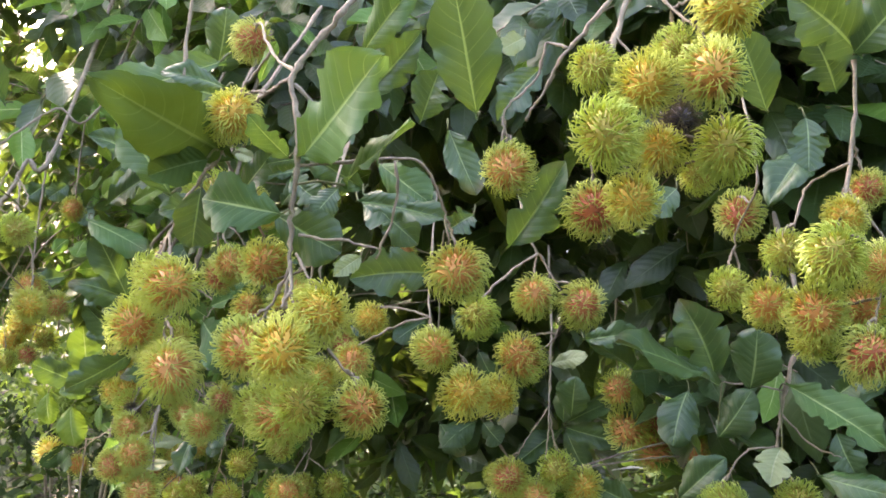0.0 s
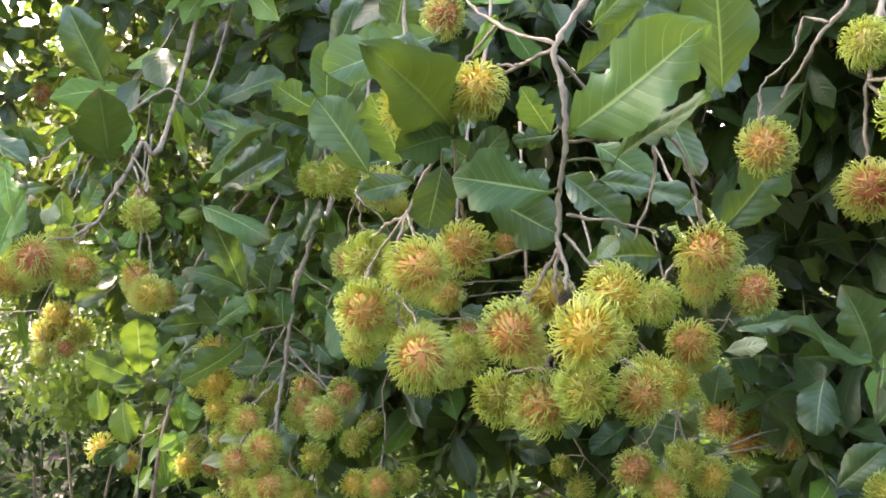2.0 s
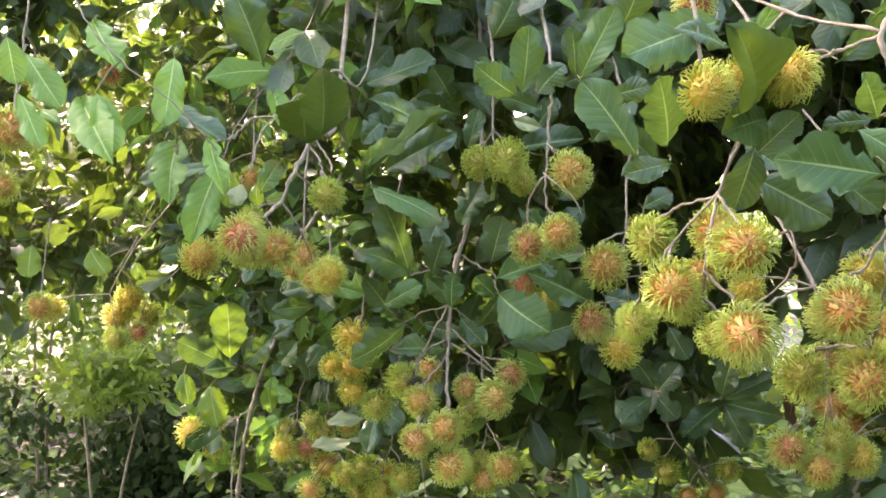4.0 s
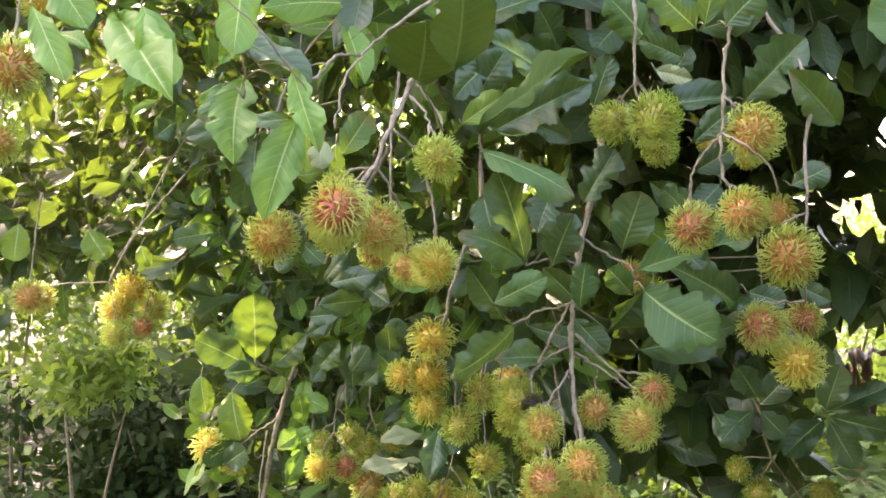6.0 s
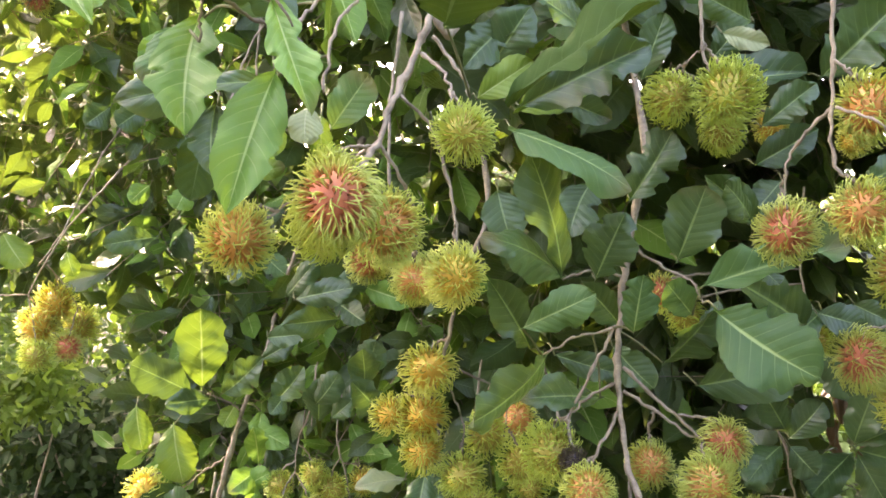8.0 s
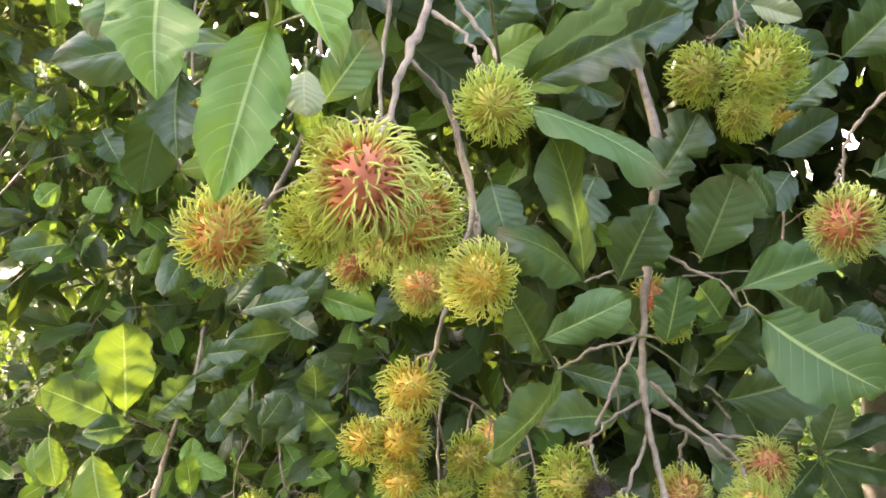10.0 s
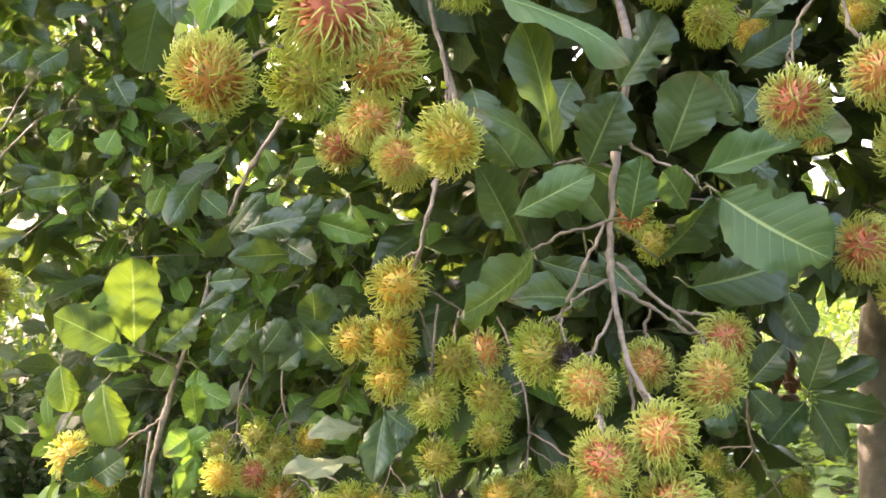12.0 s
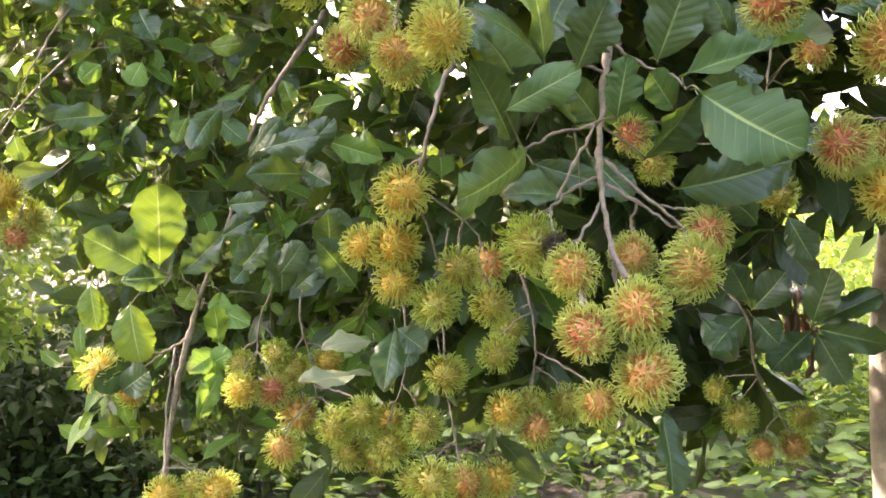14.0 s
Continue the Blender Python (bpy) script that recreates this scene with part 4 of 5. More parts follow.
fruit_cluster("bunch of 4 spiny rambutans, mostly orange and red, on brown stalks",
    [(0.0026, 0.0013, [(-0.284, 1.527, 1.963), (-0.302, 1.340, 1.814), (-0.306, 1.330, 1.748), (-0.311, 1.320, 1.688), (-0.314, 1.310, 1.622), (-0.300, 1.300, 1.602)]), (0.0016, 0.0010, [(-0.309, 1.320, 1.665), (-0.324, 1.340, 1.642), (-0.332, 1.350, 1.616), (-0.332, 1.350, 1.584)]), (0.0016, 0.0010, [(-0.310, 1.320, 1.704), (-0.300, 1.310, 1.690), (-0.286, 1.315, 1.678)]), (0.0014, 0.0008, [(-0.320, 1.300, 1.662), (-0.312, 1.260, 1.646), (-0.284, 1.260, 1.623), (-0.271, 1.270, 1.597)])],
    [(-0.280, 1.310, 1.665, 0.069, 2), (-0.329, 1.350, 1.562, 0.063, 3), (-0.298, 1.290, 1.579, 0.061, 2), (-0.261, 1.360, 1.644, 0.033, 1)])
fruit_cluster("spiny orange rambutan hanging from a thin twig",
    [(0.0014, 0.0010, [(-0.178, 1.380, 1.583), (-0.216, 1.360, 1.568), (-0.218, 1.350, 1.549)])],
    [(-0.221, 1.334, 1.532, 0.075, 2)])
fruit_cluster("bunch of 3 spiny rambutans, mostly red and yellow, on brown stalks",
    [(0.0027, 0.0014, [(-0.135, 1.613, 1.887), (-0.158, 1.420, 1.739), (-0.172, 1.400, 1.665), (-0.177, 1.380, 1.589), (-0.184, 1.370, 1.560), (-0.164, 1.400, 1.478)]), (0.0014, 0.0010, [(-0.164, 1.400, 1.478), (-0.202, 1.400, 1.472), (-0.175, 1.390, 1.432)])],
    [(-0.226, 1.385, 1.447, 0.064, 3), (-0.187, 1.370, 1.409, 0.068, 1), (-0.156, 1.420, 1.452, 0.054, 3)])
fruit_cluster("bunch of 4 spiny rambutans, mostly green and reddish, on brown stalks",
    [],
    [(-0.008, 1.800, 1.418, 0.064, 0), (-0.071, 1.650, 1.590, 0.056, 2), (-0.261, 1.750, 1.485, 0.058, 3), (-0.202, 1.800, 1.453, 0.061, 0)])
fruit_cluster("bunch of 4 spiny rambutans, mostly yellow, on brown stalks",
    [(0.0036, 0.0018, [(-0.480, 1.882, 1.723), (-0.513, 1.680, 1.582), (-0.539, 1.650, 1.525), (-0.558, 1.620, 1.477), (-0.566, 1.640, 1.423), (-0.573, 1.680, 1.361)])],
    [(-0.582, 1.650, 1.398, 0.070, 1), (-0.580, 1.690, 1.338, 0.071, 1), (-0.616, 1.710, 1.336, 0.056, 1), (-0.579, 1.690, 1.295, 0.062, 1)])
fruit_cluster("bunch of 4 spiny rambutans, mostly green and orange, on brown stalks",
    [(0.0014, 0.0009, [(-0.541, 1.680, 1.394), (-0.492, 1.720, 1.369), (-0.461, 1.750, 1.342), (-0.470, 1.740, 1.293)]), (0.0014, 0.0009, [(-0.562, 1.660, 1.386), (-0.531, 1.700, 1.335), (-0.531, 1.690, 1.289)])],
    [(-0.536, 1.670, 1.272, 0.064, 0), (-0.496, 1.720, 1.309, 0.064, 0), (-0.444, 1.750, 1.264, 0.062, 0), (-0.436, 1.800, 1.311, 0.065, 2)])
fruit_cluster("bunch of 10 spiny rambutans, mostly orange and green, on brown stalks",
    [(0.0018, 0.0010, [(-0.666, 2.350, 1.307), (-0.686, 2.200, 1.247), (-0.704, 2.200, 1.191), (-0.709, 2.200, 1.106)]), (0.0018, 0.0010, [(-0.619, 2.350, 1.260), (-0.639, 2.200, 1.200), (-0.623, 2.200, 1.143), (-0.613, 2.150, 1.076)])],
    [(-0.670, 2.100, 1.002, 0.069, 2), (-0.637, 2.180, 1.038, 0.080, 2), (-0.684, 2.150, 1.085, 0.066, 3), (-0.646, 2.200, 1.110, 0.072, 0), (-0.734, 2.120, 1.093, 0.064, 1), (-0.593, 2.050, 1.047, 0.069, 0), (-0.556, 2.040, 1.066, 0.068, 0), (-0.675, 2.200, 1.136, 0.058, 0), (-0.734, 2.200, 1.120, 0.056, 0), (-0.589, 2.200, 1.124, 0.059, 1)])
fruit_cluster("bunch of 5 spiny rambutans, mostly green and yellow, on brown stalks",
    [(0.0018, 0.0010, [(-0.466, 2.200, 1.242), (-0.486, 2.050, 1.182), (-0.497, 2.030, 1.115), (-0.522, 2.030, 1.045)])],
    [(-0.514, 2.020, 1.020, 0.076, 0), (-0.562, 2.100, 0.994, 0.069, 0), (-0.467, 2.000, 1.053, 0.070, 0), (-0.521, 2.100, 0.982, 0.055, 1), (-0.500, 2.100, 1.042, 0.064, 1)])
fruit_cluster("spiny green rambutan hanging from a thin twig",
    [],
    [(-0.437, 1.990, 1.136, 0.073, 0)])
fruit_cluster("bunch of 7 spiny rambutans, mostly green and orange, on brown stalks",
    [(0.0024, 0.0013, [(-0.274, 2.200, 1.323), (-0.294, 2.050, 1.263), (-0.288, 2.020, 1.203), (-0.293, 2.000, 1.144), (-0.308, 1.980, 1.095)]), (0.0013, 0.0009, [(-0.293, 2.000, 1.144), (-0.264, 1.990, 1.127), (-0.244, 1.990, 1.100)])],
    [(-0.351, 1.960, 1.085, 0.070, 1), (-0.303, 1.980, 1.090, 0.062, 0), (-0.302, 1.956, 1.059, 0.073, 2), (-0.239, 1.990, 1.087, 0.071, 0), (-0.295, 1.750, 1.137, 0.067, 2), (-0.354, 2.000, 1.166, 0.070, 0), (-0.320, 2.050, 1.195, 0.063, 0)])
fruit_cluster("bunch of 4 spiny rambutans, mostly green and yellow, on brown stalks",
    [(0.0014, 0.0010, [(-0.413, 2.150, 1.171), (-0.433, 2.000, 1.111), (-0.424, 1.960, 1.025), (-0.417, 1.950, 0.994)])],
    [(-0.476, 1.900, 0.998, 0.080, 0), (-0.412, 1.950, 0.981, 0.072, 2), (-0.354, 1.980, 0.974, 0.072, 1), (-0.482, 2.000, 0.974, 0.060, 0)])
fruit_cluster("bunch of 5 spiny rambutans, mostly green and orange, on brown stalks",
    [(0.0028, 0.0016, [(0.127, 2.200, 1.279), (0.107, 2.050, 1.219), (0.147, 2.080, 1.126), (0.211, 2.120, 1.056), (0.277, 2.150, 0.985)]), (0.0013, 0.0008, [(0.160, 2.090, 1.104), (0.147, 2.120, 1.063), (0.131, 2.140, 1.064)])],
    [(0.119, 2.150, 1.073, 0.058, 0), (0.161, 2.140, 1.025, 0.075, 0), (0.218, 2.150, 0.958, 0.061, 2), (0.284, 2.150, 0.963, 0.070, 2), (0.338, 2.200, 1.007, 0.066, 0)])
fruit_cluster("bunch of 2 spiny rambutans, mostly yellow and orange, on brown stalks",
    [(0.0016, 0.0010, [(-0.822, 2.270, 1.153), (-0.858, 2.260, 1.131), (-0.902, 2.250, 1.100), (-0.940, 2.240, 1.093)])],
    [(-0.953, 2.220, 1.109, 0.080, 1), (-0.909, 2.280, 1.063, 0.062, 2)])
fruit_cluster("bunch of 3 spiny rambutans, mostly yellow and green, on brown stalks",
    [],
    [(-0.846, 2.100, 0.936, 0.069, 1), (-0.767, 2.100, 0.938, 0.077, 1), (-0.802, 2.150, 0.935, 0.054, 0)])
fruit_cluster("bunch of 6 spiny rambutans, mostly yellow and green, on brown stalks",
    [(0.0026, 0.0013, [(-1.054, 2.650, 1.686), (-1.074, 2.500, 1.626), (-1.144, 2.520, 1.542), (-1.201, 2.530, 1.446), (-1.217, 2.530, 1.410)]), (0.0014, 0.0010, [(-1.184, 2.530, 1.470), (-1.157, 2.540, 1.435), (-1.129, 2.550, 1.386)])],
    [(-1.170, 2.550, 1.392, 0.096, 1), (-1.132, 2.600, 1.345, 0.094, 0), (-1.203, 2.550, 1.347, 0.091, 1), (-1.194, 2.500, 1.294, 0.072, 0), (-1.135, 2.500, 1.312, 0.070, 3), (-1.386, 2.600, 1.366, 0.085, 1)])
fruit_cluster("spiny orange rambutan hanging from a thin twig",
    [],
    [(-1.342, 2.370, 1.387, 0.083, 2)])
fruit_cluster("bunch of 3 spiny rambutans, mostly orange and yellow, on brown stalks",
    [],
    [(-1.099, 1.500, 1.728, 0.081, 2), (-1.115, 1.500, 1.642, 0.060, 2), (-1.095, 1.600, 1.831, 0.064, 1)])
fruit_cluster("spiny red rambutan hanging from a thin twig",
    [],
    [(-1.232, 2.600, 2.000, 0.077, 3)])
# ---- leaves: stems, then base, tip, width, turn about the midrib, kind ----
leaf_spray("twig with broad dark-green leathery leaves",
    [(0.0032, 0.0018, [(-0.040, 1.028, 1.969), (-0.080, 0.830, 1.829), (-0.109, 0.810, 1.785), (-0.130, 0.800, 1.751), (-0.126, 0.790, 1.714), (-0.125, 0.785, 1.672), (-0.130, 0.785, 1.630), (-0.131, 0.785, 1.589), (-0.134, 0.780, 1.557)]), (0.0016, 0.0010, [(-0.130, 0.800, 1.744), (-0.099, 0.800, 1.707), (-0.120, 0.785, 1.679)]), (0.0014, 0.0010, [(-0.043, 0.820, 1.679), (-0.042, 0.820, 1.638), (-0.060, 0.820, 1.591)]), (0.0015, 0.0010, [(-0.124, 0.785, 1.612), (-0.087, 0.790, 1.608), (-0.053, 0.790, 1.599)])],
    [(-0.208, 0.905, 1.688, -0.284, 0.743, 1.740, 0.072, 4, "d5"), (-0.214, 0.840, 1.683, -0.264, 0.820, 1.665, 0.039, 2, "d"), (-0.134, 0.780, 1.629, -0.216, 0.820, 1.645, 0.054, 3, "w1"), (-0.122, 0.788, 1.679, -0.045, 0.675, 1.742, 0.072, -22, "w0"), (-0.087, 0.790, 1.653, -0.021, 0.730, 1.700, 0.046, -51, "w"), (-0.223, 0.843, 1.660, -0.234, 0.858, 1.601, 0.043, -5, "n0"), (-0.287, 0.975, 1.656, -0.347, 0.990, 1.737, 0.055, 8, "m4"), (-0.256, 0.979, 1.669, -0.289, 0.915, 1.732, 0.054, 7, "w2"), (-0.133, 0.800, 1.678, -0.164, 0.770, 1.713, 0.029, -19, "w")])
leaf_spray("twig with broad dark-green leathery leaves",
    [],
    [(-0.124, 0.820, 1.682, -0.161, 0.840, 1.678, 0.022, 3, "b"), (-0.198, 0.900, 1.653, -0.163, 0.880, 1.694, 0.033, -16, "n"), (-0.179, 0.950, 1.638, -0.102, 0.930, 1.597, 0.059, 3, "n"), (-0.084, 0.870, 1.645, 0.003, 0.860, 1.628, 0.041, -31, "b"), (-0.221, 0.930, 1.792, -0.330, 0.900, 1.744, 0.056, 35, "w"), (-0.217, 0.920, 1.760, -0.277, 0.900, 1.775, 0.030, 33, "n"), (-0.080, 0.900, 1.792, -0.022, 0.850, 1.847, 0.043, -7, "m"), (-0.085, 0.960, 1.759, -0.021, 0.930, 1.821, 0.044, 3, "n"), (-0.008, 0.920, 1.574, -0.090, 0.880, 1.572, 0.051, 10, "n")])
leaf_spray("twig with dark-green leaves, some insect-bitten",
    [],
    [(0.034, 0.860, 1.721, 0.008, 0.820, 1.836, 0.066, 4, "n0"), (0.068, 0.970, 1.601, 0.125, 0.930, 1.689, 0.056, -12, "n"), (0.375, 0.950, 1.739, 0.372, 0.930, 1.677, 0.042, 15, "b"), (0.430, 1.000, 1.770, 0.396, 0.980, 1.825, 0.058, -18, "b"), (0.437, 0.960, 1.799, 0.347, 0.920, 1.859, 0.070, -19, "n"), (0.424, 0.950, 1.799, 0.456, 0.900, 1.853, 0.060, -23, "n"), (0.342, 0.960, 1.740, 0.300, 0.930, 1.821, 0.050, -14, "n"), (0.004, 0.950, 1.727, 0.035, 0.930, 1.655, 0.037, -17, "n"), (0.032, 0.930, 1.635, 0.003, 0.900, 1.617, 0.031, 7, "b")])
leaf_spray("twig with dark-green leaves, some insect-bitten",
    [],
    [(-0.049, 0.950, 1.683, -0.012, 0.920, 1.639, 0.040, -7, "b"), (-0.089, 1.000, 1.662, -0.026, 0.970, 1.605, 0.052, -9, "b"), (0.109, 1.000, 1.798, 0.058, 0.980, 1.737, 0.043, 5, "n"), (0.251, 0.980, 1.667, 0.217, 0.960, 1.636, 0.036, 16, "n"), (0.425, 1.050, 1.717, 0.355, 1.000, 1.650, 0.050, 44, "n"), (0.084, 0.930, 1.816, 0.056, 0.900, 1.794, 0.023, -3, "p"), (-0.073, 0.820, 1.593, -0.096, 0.800, 1.576, 0.019, 5, "p"), (-0.237, 1.000, 1.766, -0.291, 0.970, 1.780, 0.052, 2, "b"), (-0.271, 1.100, 1.823, -0.254, 1.080, 1.884, 0.048, 8, "n")])
leaf_spray("twig with broad dark-green leathery leaves",
    [(0.0014, 0.0010, [(0.449, 1.197, 1.415), (0.404, 1.200, 1.422), (0.357, 1.204, 1.426)])],
    [(0.359, 1.210, 1.428, 0.307, 1.190, 1.536, 0.073, -4, "n"), (0.400, 1.200, 1.414, 0.406, 1.180, 1.497, 0.068, -28, "n"), (0.361, 1.200, 1.422, 0.212, 1.130, 1.484, 0.075, 64, "n"), (0.354, 1.220, 1.426, 0.243, 1.180, 1.444, 0.055, 52, "n"), (0.361, 1.210, 1.349, 0.402, 1.190, 1.416, 0.050, -29, "n"), (0.445, 1.190, 1.425, 0.534, 1.100, 1.360, 0.066, -18, "w"), (0.309, 1.210, 1.269, 0.364, 1.180, 1.330, 0.053, -30, "n"), (0.430, 1.160, 1.349, 0.403, 1.130, 1.307, 0.047, 35, "p"), (0.461, 1.130, 1.321, 0.532, 1.070, 1.309, 0.043, -23, "n")])
leaf_spray("twig with broad dark-green leathery leaves",
    [],
    [(0.130, 1.130, 1.457, 0.174, 1.100, 1.472, 0.025, -40, "p"), (0.184, 1.320, 1.358, 0.189, 1.300, 1.418, 0.050, -18, "n"), (0.191, 1.260, 1.475, 0.266, 1.240, 1.488, 0.036, -33, "n"), (0.363, 1.350, 1.393, 0.325, 1.300, 1.320, 0.061, 28, "n"), (0.558, 1.300, 1.392, 0.603, 1.260, 1.445, 0.055, -33, "n"), (0.292, 1.500, 1.222, 0.255, 1.500, 1.175, 0.055, 25, "n"), (0.309, 1.450, 1.190, 0.233, 1.420, 1.231, 0.049, 18, "n"), (0.558, 1.300, 1.344, 0.581, 1.280, 1.277, 0.048, 10, "n")])
leaf_spray("twig with fresh light-green leaves, more on the left to imitate backlight",
    [(0.0019, 0.0011, [(-0.699, 1.400, 1.744), (-0.727, 1.360, 1.734), (-0.746, 1.340, 1.709), (-0.770, 1.320, 1.699), (-0.797, 1.300, 1.708), (-0.817, 1.280, 1.725)]), (0.0013, 0.0008, [(-0.817, 1.280, 1.725), (-0.815, 1.290, 1.700), (-0.816, 1.300, 1.679)]), (0.0022, 0.0013, [(-0.477, 2.128, 2.769), (-0.553, 1.538, 1.884), (-0.613, 1.450, 1.823), (-0.666, 1.420, 1.778), (-0.699, 1.400, 1.741), (-0.718, 1.380, 1.708), (-0.725, 1.360, 1.658)])],
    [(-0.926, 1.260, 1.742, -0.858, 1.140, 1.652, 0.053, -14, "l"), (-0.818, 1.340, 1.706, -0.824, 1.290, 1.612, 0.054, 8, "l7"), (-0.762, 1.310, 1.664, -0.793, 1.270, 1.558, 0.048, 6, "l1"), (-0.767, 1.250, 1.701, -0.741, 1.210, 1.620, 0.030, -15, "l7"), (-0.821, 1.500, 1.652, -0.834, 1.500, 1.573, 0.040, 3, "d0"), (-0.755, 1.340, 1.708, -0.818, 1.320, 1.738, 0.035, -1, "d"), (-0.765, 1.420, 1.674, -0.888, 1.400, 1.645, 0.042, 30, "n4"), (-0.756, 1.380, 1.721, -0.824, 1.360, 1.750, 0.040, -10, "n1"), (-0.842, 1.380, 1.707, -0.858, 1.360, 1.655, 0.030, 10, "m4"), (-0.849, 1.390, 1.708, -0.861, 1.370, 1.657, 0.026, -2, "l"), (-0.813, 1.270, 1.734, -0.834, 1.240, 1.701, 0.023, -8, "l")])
leaf_spray("twig with fresh light-green leaves, more on the left to imitate backlight",
    [(0.0018, 0.0011, [(-0.638, 1.370, 1.710), (-0.617, 1.360, 1.681), (-0.612, 1.340, 1.658)])],
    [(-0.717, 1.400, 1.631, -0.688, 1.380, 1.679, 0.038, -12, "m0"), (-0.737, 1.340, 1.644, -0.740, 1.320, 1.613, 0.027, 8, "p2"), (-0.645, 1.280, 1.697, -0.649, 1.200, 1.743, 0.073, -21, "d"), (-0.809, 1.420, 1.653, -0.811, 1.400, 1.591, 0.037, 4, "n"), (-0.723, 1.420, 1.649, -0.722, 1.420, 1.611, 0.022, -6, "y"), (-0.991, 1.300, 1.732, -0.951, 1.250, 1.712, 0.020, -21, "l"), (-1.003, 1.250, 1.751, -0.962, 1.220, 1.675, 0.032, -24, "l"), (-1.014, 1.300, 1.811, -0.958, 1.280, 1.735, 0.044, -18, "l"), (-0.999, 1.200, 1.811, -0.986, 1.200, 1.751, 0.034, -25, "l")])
leaf_spray("twig with dark-green leaves, some insect-bitten",
    [],
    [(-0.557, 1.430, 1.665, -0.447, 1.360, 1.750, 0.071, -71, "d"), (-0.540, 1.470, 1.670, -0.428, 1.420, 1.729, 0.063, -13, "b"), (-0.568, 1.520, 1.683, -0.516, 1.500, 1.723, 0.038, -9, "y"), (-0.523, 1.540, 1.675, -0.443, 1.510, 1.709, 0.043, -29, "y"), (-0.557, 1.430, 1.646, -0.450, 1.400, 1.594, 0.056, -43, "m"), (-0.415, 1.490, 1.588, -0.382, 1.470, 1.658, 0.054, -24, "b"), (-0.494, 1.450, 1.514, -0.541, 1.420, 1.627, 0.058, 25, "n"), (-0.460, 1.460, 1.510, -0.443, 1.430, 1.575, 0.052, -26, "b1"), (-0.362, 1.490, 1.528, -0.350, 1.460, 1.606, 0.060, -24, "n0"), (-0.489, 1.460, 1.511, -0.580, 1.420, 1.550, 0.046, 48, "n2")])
leaf_spray("twig with broad dark-green leathery leaves",
    [(0.0016, 0.0010, [(-0.433, 1.475, 1.465), (-0.467, 1.480, 1.455), (-0.503, 1.480, 1.437)]), (0.0016, 0.0010, [(-0.413, 1.490, 1.545), (-0.382, 1.480, 1.525), (-0.362, 1.460, 1.513), (-0.368, 1.420, 1.494)]), (0.0016, 0.0010, [(-0.423, 1.480, 1.514), (-0.456, 1.470, 1.521), (-0.494, 1.450, 1.512)])],
    [(-0.537, 1.440, 1.465, -0.480, 1.400, 1.503, 0.039, -21, "m"), (-0.431, 1.430, 1.463, -0.432, 1.410, 1.520, 0.038, -20, "w2"), (-0.367, 1.400, 1.491, -0.299, 1.340, 1.436, 0.076, 6, "w0"), (-0.370, 1.430, 1.507, -0.232, 1.400, 1.553, 0.058, -46, "w3"), (-0.357, 1.460, 1.479, -0.397, 1.440, 1.511, 0.034, -3, "m0"), (-0.497, 1.480, 1.439, -0.588, 1.420, 1.382, 0.063, -34, "b2"), (-0.389, 1.460, 1.431, -0.356, 1.420, 1.490, 0.052, 24, "b3"), (-0.342, 1.490, 1.406, -0.218, 1.470, 1.440, 0.061, -12, "b0"), (-0.431, 1.500, 1.392, -0.522, 1.480, 1.395, 0.040, 40, "b1")])
leaf_spray("twig with broad dark-green leathery leaves",
    [],
    [(-0.514, 1.480, 1.444, -0.566, 1.450, 1.511, 0.041, -6, "n3"), (-0.326, 1.470, 1.496, -0.344, 1.460, 1.448, 0.026, 25, "b2"), (-0.182, 1.550, 1.463, -0.307, 1.500, 1.517, 0.067, 17, "n"), (-0.162, 1.560, 1.476, -0.115, 1.540, 1.465, 0.041, -5, "n"), (-0.406, 1.550, 1.440, -0.364, 1.530, 1.397, 0.039, 1, "n"), (-0.417, 1.500, 1.466, -0.466, 1.480, 1.509, 0.036, -10, "n1"), (-0.503, 1.520, 1.513, -0.545, 1.500, 1.550, 0.037, 8, "n5"), (-0.470, 1.550, 1.429, -0.401, 1.530, 1.412, 0.030, -8, "n6"), (-0.260, 1.530, 1.576, -0.310, 1.500, 1.612, 0.037, 12, "n4"), (-0.283, 1.480, 1.530, -0.267, 1.460, 1.511, 0.028, -14, "b5"), (-0.429, 1.560, 1.610, -0.460, 1.540, 1.551, 0.052, 23, "n"), (-0.522, 1.600, 1.602, -0.510, 1.580, 1.542, 0.050, 5, "n"), (-0.482, 1.550, 1.699, -0.421, 1.530, 1.674, 0.032, 5, "n")])
leaf_spray("twig with broad dark-green leathery leaves",
    [],
    [(-0.281, 1.500, 1.777, -0.353, 1.480, 1.795, 0.035, -8, "n"), (-0.195, 1.520, 1.727, -0.143, 1.460, 1.804, 0.070, -27, "b"), (-0.119, 1.420, 1.691, -0.207, 1.380, 1.748, 0.052, -18, "n"), (-0.315, 1.560, 1.720, -0.208, 1.520, 1.735, 0.053, -35, "n"), (-0.267, 1.510, 1.671, -0.222, 1.480, 1.716, 0.039, -22, "b"), (-0.245, 1.560, 1.636, -0.186, 1.530, 1.677, 0.043, -19, "n"), (-0.237, 1.560, 1.575, -0.311, 1.540, 1.622, 0.043, -9, "n"), (-0.534, 1.600, 1.735, -0.499, 1.570, 1.793, 0.056, -13, "n"), (-0.470, 1.470, 1.743, -0.559, 1.440, 1.779, 0.047, 33, "n")])
